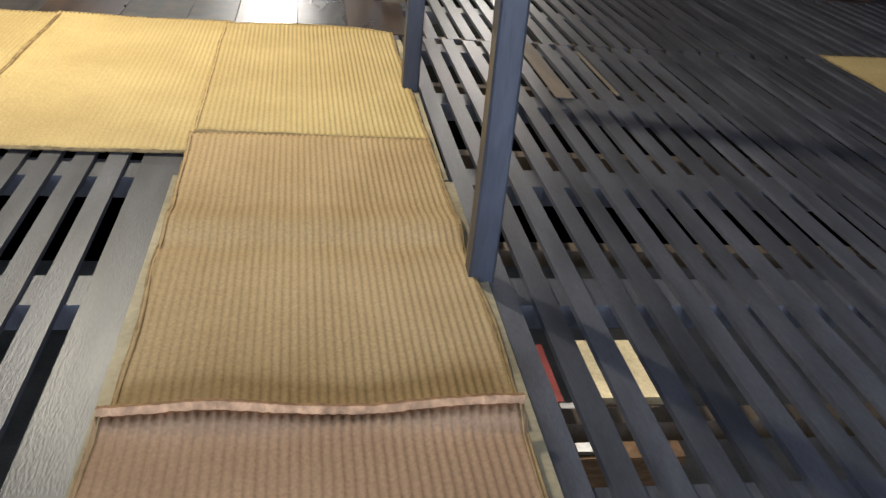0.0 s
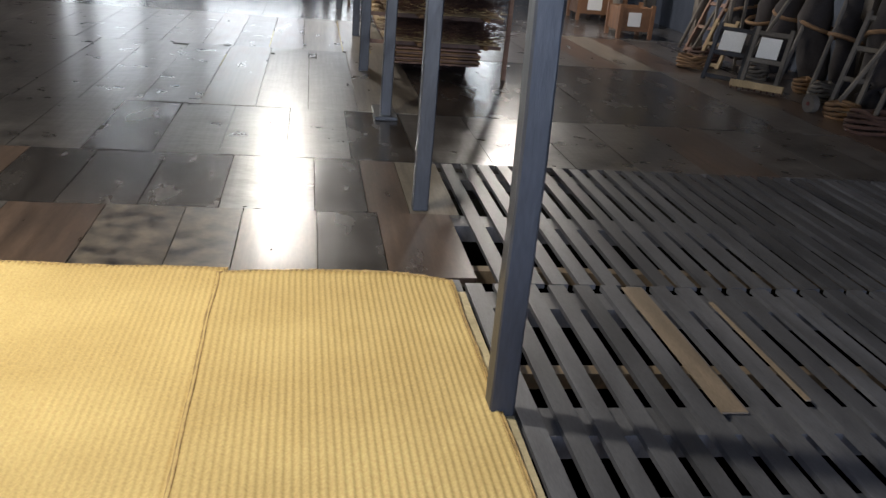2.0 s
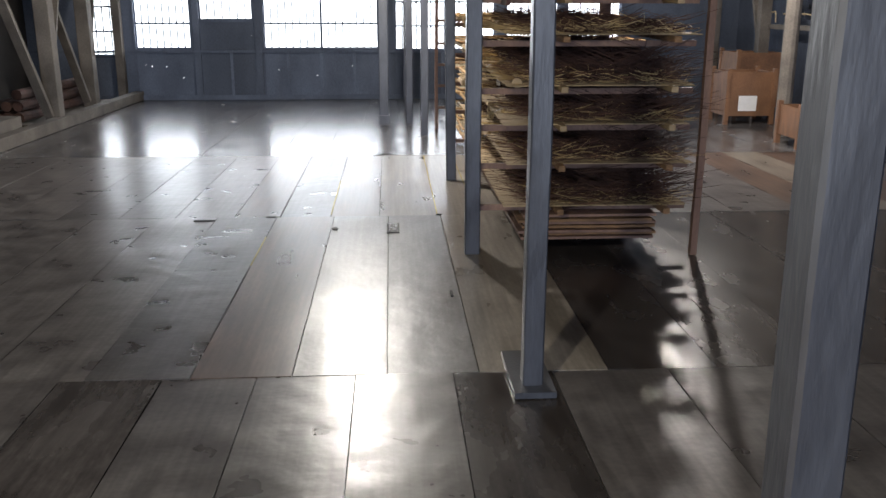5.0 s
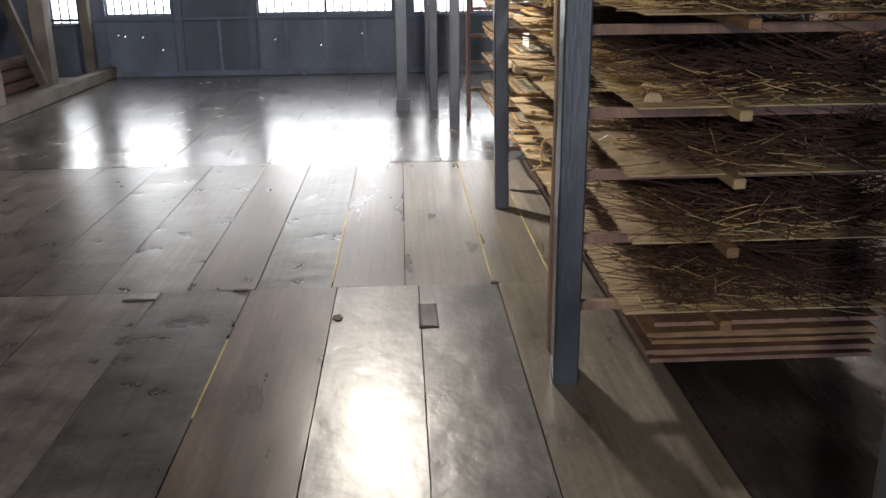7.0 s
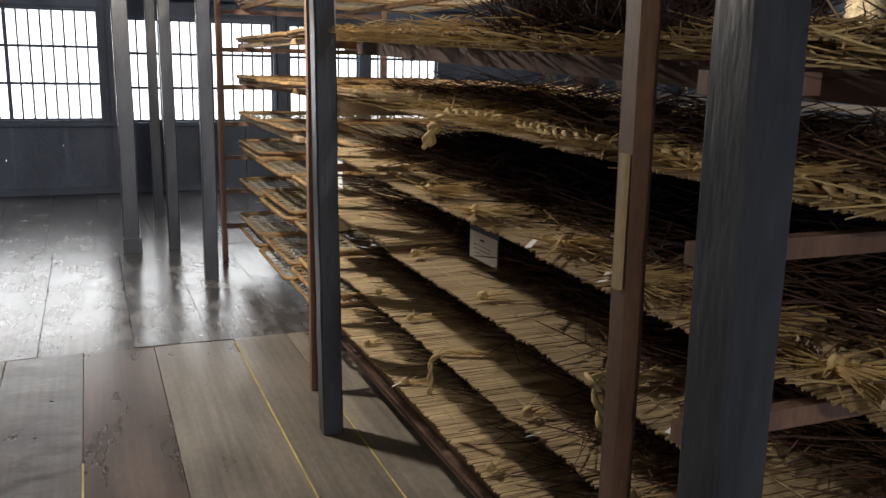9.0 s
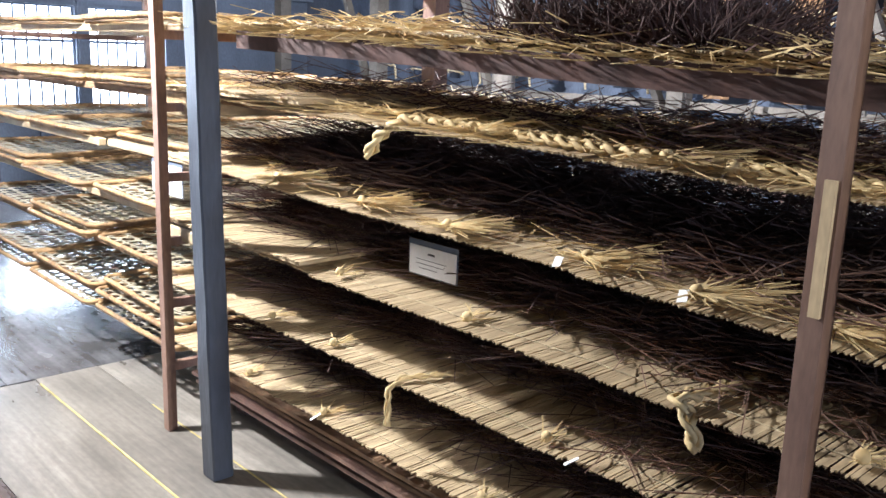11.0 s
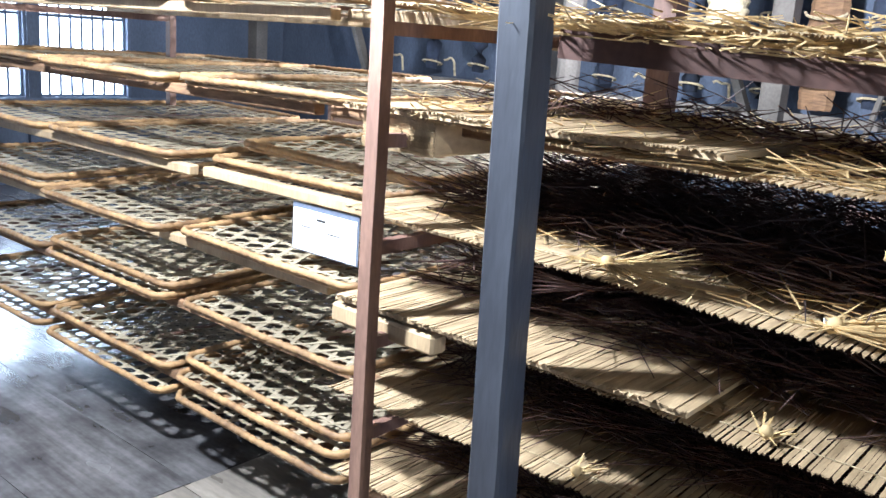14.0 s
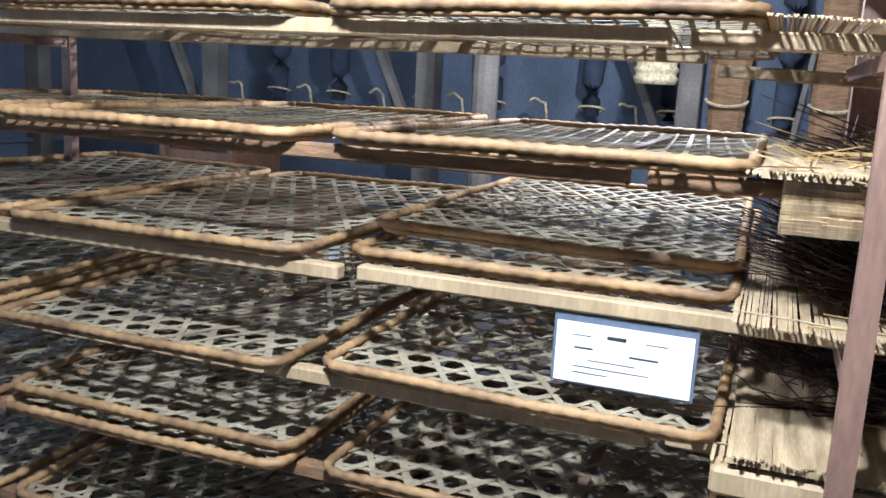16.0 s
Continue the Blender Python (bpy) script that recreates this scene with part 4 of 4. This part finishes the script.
for k, (x, y) in enumerate(((8.9, 22.45), (9.15, 22.7), (9.45, 20.75), (9.25, 20.1), (9.2, 19.6), (9.35, 19.1), (9.5, 18.7), (9.25, 18.4), (9.4, 22.0), (9.6, 21.3))):
    rope_coil(x, y, 0.16 + 0.05 * math.sin(k * 2), 4 + k % 3, "heaped dark straw rope coils on the floor", [M_BARK, M_TWIG, M_BEAM][k % 3], k)
t = thing("spool", "small pale wooden wheel with a dark hub", "wheel", "", (9.05, 20.25, 0.075))
bm = bmesh.new()
bar(bm, (-0.03, 0, 0), (0.03, 0.01, 0), 0.15, sides=16)
part("rim", bm, M_BEAM, t)
bm = bmesh.new()
bar(bm, (-0.036, 0, 0), (0.036, 0.01, 0), 0.035, sides=10)
part("hub", bm, M_REDPAINT, t)
for k in range(9):
    y = 19.0 + k * 0.62
    t = thing("leaning_pole", "weathered wooden pole leaning against the wall", "pole", "poles leaning on the wall", (9.3 + 0.1 * math.sin(k * 5), y, 0))
    bm = bmesh.new()
    bar(bm, (0, 0, 0.02), (0.58 - 0.1 * math.sin(k * 5), 0.5 * math.sin(k * 2.3), 1.7), 0.045, sides=7, taper=0.8)
    part("shaft", bm, M_BEAM, t)
for k in range(8):
    y = 19.3 + k * 0.55
    t = thing("storage_bundle", "dark brown bundle wrapped with a broad straw band", "bundle", "bundles by the wall", (9.72, y, 0))
    bm = bmesh.new()
    rope(bm, [(0.05 * math.sin(k * 2 + z * 3), 0.06 * math.cos(k + z * 4), z) for z in (0.05, 0.15, 0.3, 0.5, 0.7, 0.85, 0.95, 1.05)], [0.1 + 0.01 * (k % 3), 0.14, 0.165, 0.15, 0.165, 0.13, 0.12, 0.05], 12)
    for v in bm.verts:
        v.co += Vector((1, 1, 0)) * 0.035 * noise.noise(v.co * 5 + Vector((k, 0, 0)))
    smooth(part("sack", bm, M_SACK, t))
    bm = bmesh.new()
    rope(bm, [(0.185 * math.cos(a), 0.185 * math.sin(a), 0.55 + 0.06 * (k % 3) + 0.05 * math.cos(a + k)) for a in [math.tau * i / 14 for i in range(15)]], 0.022, 6)
    smooth(part("band", bm, M_BARK, t))

# table seen through the racks
t = thing("small_table", "small grey-white wooden stand beyond the racks", "table", "", (9.5, 23.0, 0.95))
part("tabletop", boxed(-0.1, 0.1, -0.2, 0.2, 0.17, 0.195), M_BEAM, t)
for sx in (-0.08, 0.08):
    for sy in (-0.18, 0.18):
        part("leg", boxed(sx - 0.015, sx + 0.015, sy - 0.015, sy + 0.015, -0.95, 0.17), M_BEAM, t)

# blue-lit roof timbers on the east side
for k in range(7):
    y = 19.0 + k * 1.82
    t = thing("roof_strut", "weathered timber strut standing before the east wall", "timber", "east side timbers", (9.80, y, 0))
    bm = bmesh.new()
    box(bm, -0.07, 0.07, -0.07, 0.07, 0, 2.74)
    part("shaft", bm, M_BEAM, t)
    bm = bmesh.new()
    bar(bm, (0, 0.07, 0.9), (0, 0.75, 2.4), 0.08, 0.05)
    part("brace", bm, M_BEAM, t)

# ---- timbers of the west side ----
t = thing("floor_curb", "grey timber curb along the edge of the boards", "curb", "", (0.98, 18.0, 0))
part("beam", boxed(-0.07, 0.07, 0, 11.98, 0, 0.13), M_BEAM, t, bevel=0.006)
for k, (x, y, h) in enumerate(((0.82, 20.9, 0.085), (0.84, 22.8, 0.085), (0.86, 24.7, 0.085), (0.90, 26.75, 0.085), (0.77, 28.45, 0.085), (0.78, 29.85, 0.06))):
    t = thing("roof_strut", "grey weathered square timber standing beside the curb", "timber", "west side timbers", (x, y, 0))
    part("shaft", boxed(-h, h, -h, h, 0, 2.74), M_BEAM, t, bevel=0.008)
    if k < 5:
        bm = bmesh.new()
        bar(bm, (-0.02, -0.12, 0.15), (-0.1, -1.25, 2.0), 0.10, 0.05)
        part("brace", bm, M_BEAM, t, "grey diagonal brace")
        bm = bmesh.new()
        bar(bm, (0.0, 0.1, 0.75), (-0.15, 1.2, 2.3), 0.07, 0.05)
        part("brace", bm, M_BEAM, t, "thin grey diagonal brace")
for k in range(7):
    t = thing("stored_log", "short brown timber stored behind the curb", "log", "stored timbers", (0.55 - 0.13 * (k % 3), 27.2, 0.13 + 0.13 * (k // 3)))
    bm = bmesh.new()
    bar(bm, (0, -0.6, 0), (0.02 * (k % 2), 1.9 + 0.1 * (k % 3), 0), 0.12, sides=9, spin=k)
    part("trunk", bm, M_TWIG, t)
t = thing("shelf_plank", "thin plank under the stored timbers", "plank", "", (0.4, 26.9, 0.05))
part("plank", boxed(-0.35, 0.35, -0.4, 2.6, -0.02, 0.01), M_BEAM, t)
t = thing("timber_block", "pale squared timber block behind the curb", "timber block", "", (0.66, 25.6, 0.13))
part("block", boxed(-0.18, 0.18, -0.35, 0.35, -0.13, 0.1), M_BEAM, t)

# ---- beams overhead ----
for y in (12.6, 15.48, 17.3, 19.25, 21.01, 23.31, 25.9, 28.2):
    b = tagged(part("tie_beam", boxed(X0, X1, y - 0.07, y + 0.07, 2.58, 2.749), M_ROOF), "dark sooty tie beam under the ceiling", "beam", "tie beams")
t = thing("lintel", "dark lintel beam above the window row", "beam", "", (0, 29.93, 1.98))
part("beam", boxed(X0, X1, -0.06, 0.06, 0.02, 0.16), M_WALL, t)
t = thing("bamboo_pole", "red-brown bamboo pole hung under the lintel", "pole", "", (1.4, 29.55, 1.93))
bm = bmesh.new()
rope(bm, [(0.3 * k, 0, 0.02 * math.sin(k * 0.5)) for k in range(9)], 0.03, 9)
smooth(part("shaft", bm, M_REDWOOD, t))
for x in (0.3, 2.1):
    bm = bmesh.new()
    rope(bm, [(x, 0, 0.0), (x, 0, 0.82)], 0.004, 4)
    part("hanger", bm, M_ROPE, t)
t = thing("hanging_pole", "thin pale pole hung across before the windows", "pole", "", (X0 + 0.6, 29.4, 2.03))
bm = bmesh.new()
rope(bm, [(0, 0, 0), (8.6, 0, -0.02)], 0.012, 6)
part("shaft", bm, M_BEAM, t)
for x in (0.4, 8.2):
    bm = bmesh.new()
    rope(bm, [(x, 0, 0.0), (x, 0, 0.72)], 0.004, 4)
    part("hanger", bm, M_ROPE, t)
for x in (1.9, 2.82, 4.75, 6.49, 7.45):
    part("stud", boxed(x - 0.05, x + 0.05, WALL_Y - 0.05, WALL_Y - 0.001, 0.0, 1.99), M_WALL, wall_north)
for x in (2.4, 3.25, 3.75, 4.25, 5.6, 6.1, 7.0, 7.9):
    part("stud", boxed(x - 0.02, x + 0.02, WALL_Y - 0.03, WALL_Y - 0.001, 0.06, 0.70), M_WALL, wall_north)
part("sill_rail", boxed(X0, X1, WALL_Y - 0.066, WALL_Y - 0.052, 0.70, 0.735), M_WALL, wall_north)
part("base_rail", boxed(X0, X1, WALL_Y - 0.066, WALL_Y - 0.052, 0.0, 0.07), M_WALL, wall_north)

# glowing dots on the wall face imitate daylight through pinholes; no holes are cut
for x, z in ((1.12, 0.52), (1.20, 0.50), (1.42, 0.49), (1.66, 0.33), (3.10, 0.44), (3.68, 0.36), (4.22, 0.50), (4.24, 0.44), (2.72, 0.95)):
    part("chink", boxed(x - 0.0035, x + 0.0035, WALL_Y - 0.0035, WALL_Y - 0.0005, z - 0.006, z + 0.006), M_GLOWPAPER, wall_north, "small glowing dot for daylight through the boards")

# bulbs and their flex
for x, y, z in ((4.45, 24.3, 2.28), (7.4, 24.3, 2.28), (3.7, 16.0, 2.32)):
    t = thing("pendant_lamp", "small bare bulb on a black cord under the ceiling", "lamp", "pendant lamps", (x, y, z))
    bm = bmesh.new()
    rope(bm, [(0, 0, 0.10), (0, 0, 2.75 - z)], 0.004, 5)
    part("cord", bm, M_INK, t)
    bm = bmesh.new()
    rope(bm, [(0, 0, 0.05), (0, 0, 0.11)], 0.018, 8)
    part("socket", bm, M_INK, t)

# ---- storey below ----
t = thing("display_stand", "cream-topped wooden stand in the storey below", "table", "", (6.27, 14.6, -1.8))
part("tabletop", boxed(-0.21, 0.25, -0.10, 0.33, 0.76, 0.80), M_CREAM, t)
part("body", boxed(-0.34, 0.10, -0.46, -0.15, 0.0, 0.79), M_BARK, t)
part("tray", boxed(-0.34, -0.22, -0.44, -0.14, 0.791, 0.81), M_METAL, t)
t = thing("red_cabinet", "dark red painted cabinet in the storey below", "cabinet", "", (5.72, 14.7, -1.8))
part("body", boxed(-0.15, 0.24, -0.22, 0.2, 0, 0.8), M_REDPAINT, t)
part("top", boxed(-0.16, 0.18, -0.5, -0.222, 0.70, 0.74), M_BARK, t)

# ---- floor boards and slats, laid last ----
ROWS = [(16.46, 17.23, [3.88, 4.23, 4.485, 4.82, 5.10], 5.45), (17.23, 18.14, [4.01, 4.37, 4.81, 5.06, 5.26], 5.50), (18.14, 19.40, [3.93, 4.28, 4.65, 5.02, 5.40, 5.85, 6.35], 99),
        (19.40, 22.04, [3.25, 3.64, 4.03, 4.41, 4.77, 5.12, 5.62, 6.05, 6.5], 99), (22.04, 24.57, [2.60, 2.99, 3.36, 3.75, 4.05, 4.385, 4.71, 5.10, 5.37, 5.8], 99),
        (24.57, 27.02, [2.40, 3.00, 3.38, 3.75, 4.18, 4.62, 4.985, 5.4], 99), (27.02, 28.5, [2.6, 3.0, 3.42, 3.77, 4.11, 4.46, 4.9, 5.35], 99), (28.5, 29.995, [2.9, 3.3, 3.7, 4.1, 4.5, 4.9], 99)]


# boards whose look stands out: a point on the board and its material
BOARD_KINDS = [(3.7, 16.8, M_BROWN), (4.1, 16.8, M_BLOTCH), (4.38, 16.8, M_BLOTCH), (4.65, 16.8, M_BROWN), (4.95, 16.8, M_BOARD), (5.2, 16.8, M_BROWN),
               (3.8, 17.6, M_BOARD), (4.2, 17.6, M_BOARD), (4.6, 17.6, M_WRINKLE), (4.95, 17.6, M_BOARD), (5.15, 17.6, M_BROWN), (5.4, 17.6, M_TAN),
               (4.1, 19.0, M_WRINKLE), (4.45, 19.0, M_WRINKLE), (4.85, 19.0, M_WRINKLE), (5.2, 19.0, M_BOARD), (3.6, 19.0, M_BOARD),
               (3.4, 21.0, M_WRINKLE), (3.8, 21.0, M_WRINKLE), (4.2, 21.0, M_BROWN), (4.6, 21.0, M_SHEEN), (4.95, 21.0, M_SHEEN), (5.3, 21.0, M_TAN), (5.9, 21.0, M_BOARD),
               (2.7, 23.0, M_WRINKLE), (3.2, 23.0, M_WRINKLE), (3.55, 23.0, M_WRINKLE), (3.9, 23.0, M_BROWN), (4.2, 23.0, M_WRINKLE), (4.55, 23.0, M_BROWN), (4.9, 23.0, M_TAN), (5.2, 23.0, M_TAN), (5.5, 23.0, M_TAN), (5.7, 23.0, M_TAN)]


def board(x0, x1, y0, y1, drop, key):
    g = 0.0022
    nx, ny = 6, max(3, int((y1 - y0) / 0.14))
    warp = 0.0045 if key > 0.45 else 0.0018
    co = []
    for j in range(ny + 1):
        for i in range(nx + 1):
            x, y = x0 + g + (x1 - x0 - 2 * g) * i / nx, y0 + g + (y1 - y0 - 2 * g) * j / ny
            co.append((x, y, -drop - 0.002 + warp * noise.noise(Vector((x * 3.2 + key * 9, y * 2.4, key * 30)))))
    w = nx + 1
    fa = [(j * w + i, j * w + i + 1, (j + 1) * w + i + 1, (j + 1) * w + i) for j in range(ny) for i in range(nx)]
    top = len(fa)
    edge = list(range(w)) + [j * w + nx for j in range(1, ny + 1)] + [ny * w + i for i in range(nx - 1, -1, -1)] + [j * w for j in range(ny - 1, 0, -1)]
    n, m = len(co), len(edge)
    co += [co[e] for e in edge] + [(co[e][0], co[e][1], -0.032) for e in edge]
    fa += [(n + k, n + m + k, n + m + (k + 1) % m, n + (k + 1) % m) for k in range(m)] + [tuple(range(n + 2 * m - 1, n + m - 1, -1))]
    known = [m for xm, ym, m in BOARD_KINDS if x0 < xm < x1 and y0 < ym < y1]
    plain = M_GLOSS if y0 > 24.5 else M_WRINKLE if key > 0.55 or (x1 < 3.7 and y0 > 18) else M_BROWN if key > 0.42 else M_TAN if y0 > 21.9 and key > 0.2 else M_BOARD
    ob = raw("board", co, fa, known[0] if known else plain, floor)
    for k in range(top):
        ob.data.polygons[k].use_smooth = True
    return ob


rnd = random.Random(5)
for y0, y1, seams, stop in ROWS:
    xa, xb = X0, min(stop, X1)
    seams = [q for q in seams if q < xb - 0.2]
    xs = list(seams)
    while xs[0] > xa + 0.2:
        xs.insert(0, max(xa, xs[0] - rnd.uniform(0.34, 0.46)))
    while xs[-1] < xb - 0.2:
        xs.append(min(xb, xs[-1] + rnd.uniform(0.36, 0.50)))
    xs[0], xs[-1] = xa, xb
    for a, b in zip(xs, xs[1:]):
        board(a, b, y0, y1, rnd.uniform(0, 0.004), rnd.random())
part("joist_deck", boxed(X0 - 0.3, 5.45, 16.44, 18.14, -0.20, -0.034), M_ROOF, floor)
for x, y0, y1 in ((5.10, 22.08, 24.50), (5.37, 22.08, 24.0), (4.385, 22.1, 23.3), (4.03, 20.9, 21.5)):
    seam = part("seam", boxed(x - 0.0032, x + 0.0032, y0, y1, -0.006, -0.0004), M_FADED, floor, "yellowed open seam between boards")
bm = bmesh.new()
for a, b, c, d in ((4.762, 4.770, 21.56, 21.80), (4.832, 4.840, 21.56, 21.80), (4.770, 4.832, 21.56, 21.568), (4.770, 4.832, 21.792, 21.80)):
    box(bm, a, b, c, d, -0.006, 0.0035)
part("patch_groove", bm, M_INK, floor, "dark groove round the inlaid patch")
part("patch_plate", boxed(4.772, 4.830, 21.570, 21.790, -0.008, 0.005), M_GLOSS, floor, "pale patch let into a board")


def gouge(x, y, w, l, key):
    """A ragged black patch that draws the shade in a board's hole."""
    bm = bmesh.new()
    ring = []
    for i in range(12):
        a = math.tau * i / 12
        r = 1 + 0.45 * noise.noise(Vector((key, 2.2 * math.cos(a), 2.2 * math.sin(a))))
        ring.append(bm.verts.new((x + w * r * math.cos(a), y + l * r * math.sin(a), 0.0035)))
    low = [bm.verts.new((v.co.x, v.co.y, -0.01)) for v in ring]
    for i in range(12):
        bm.faces.new((ring[i - 1], low[i - 1], low[i], ring[i]))
    bm.faces.new(ring)
    part("knot_hole", bm, M_INK, floor, "ragged hole in a board, its shade drawn as a black patch")


for x, y, w, l in ((4.435, 21.68, 0.018, 0.035), (3.57, 21.94, 0.07, 0.012), (3.99, 22.03, 0.035, 0.012), (5.11, 22.04, 0.02, 0.012), (5.08, 20.35, 0.008, 0.05)):
    gouge(x, y, w, l, x)
deck = thing("floor_slats", "dark wooden floor slats with open gaps between them", "", kind="structure")
PITCH, SLAT = 0.109, 0.066
mesh_a = None
for i in range(44):
    x = 5.395 + PITCH * i
    for y0, y1 in ((Y0, 16.41), (16.415, 18.135)):
        if y1 > 17 and x < 5.52 - 0.04:
            continue
        o = rnd.uniform(-0.006, 0.006) + (0.03 if y1 > 17 else 0)
        part("slat", boxed(x + o, x + o + SLAT, y0, y1, -0.022, rnd.uniform(-0.005, 0.0)), M_SLAT, deck)
part("slat", boxed(4.312, 4.62, Y0, 16.44, -0.03, -0.001), M_SLAT, deck, "broad dark floor board beside the slats")
part("slat", boxed(5.30, 5.372, Y0, 16.44, -0.03, -0.002), M_SLAT, deck)
part("slat", boxed(4.625, 5.295, Y0, 16.44, -0.035, -0.003), M_SLAT, deck, "broad dark floor board under the mat")
for i in range(42):
    x = 4.262 - 0.112 * i
    part("slat", boxed(x - 0.066, x, Y0, 16.44, -0.022, rnd.uniform(-0.004, 0.0)), M_SLAT, deck)
for k, y in enumerate((9.5, 10.35, 11.2, 12.05, 12.9, 13.76, 14.57, 15.45, 16.3, 17.2, 18.02)):
    part("cross_rail", boxed(X0, X1, y - 0.075, y + 0.075, -0.10, -0.023 if y < 18 else -0.04), M_SLAT, deck)
for y in (13.3, 14.18, 15.0, 15.9, 16.8):
    part("cross_rail", boxed(5.46, X1, y - 0.03, y + 0.03, -0.16, -0.101), M_RAWSLAT, deck, "raw tan rail under the slats")
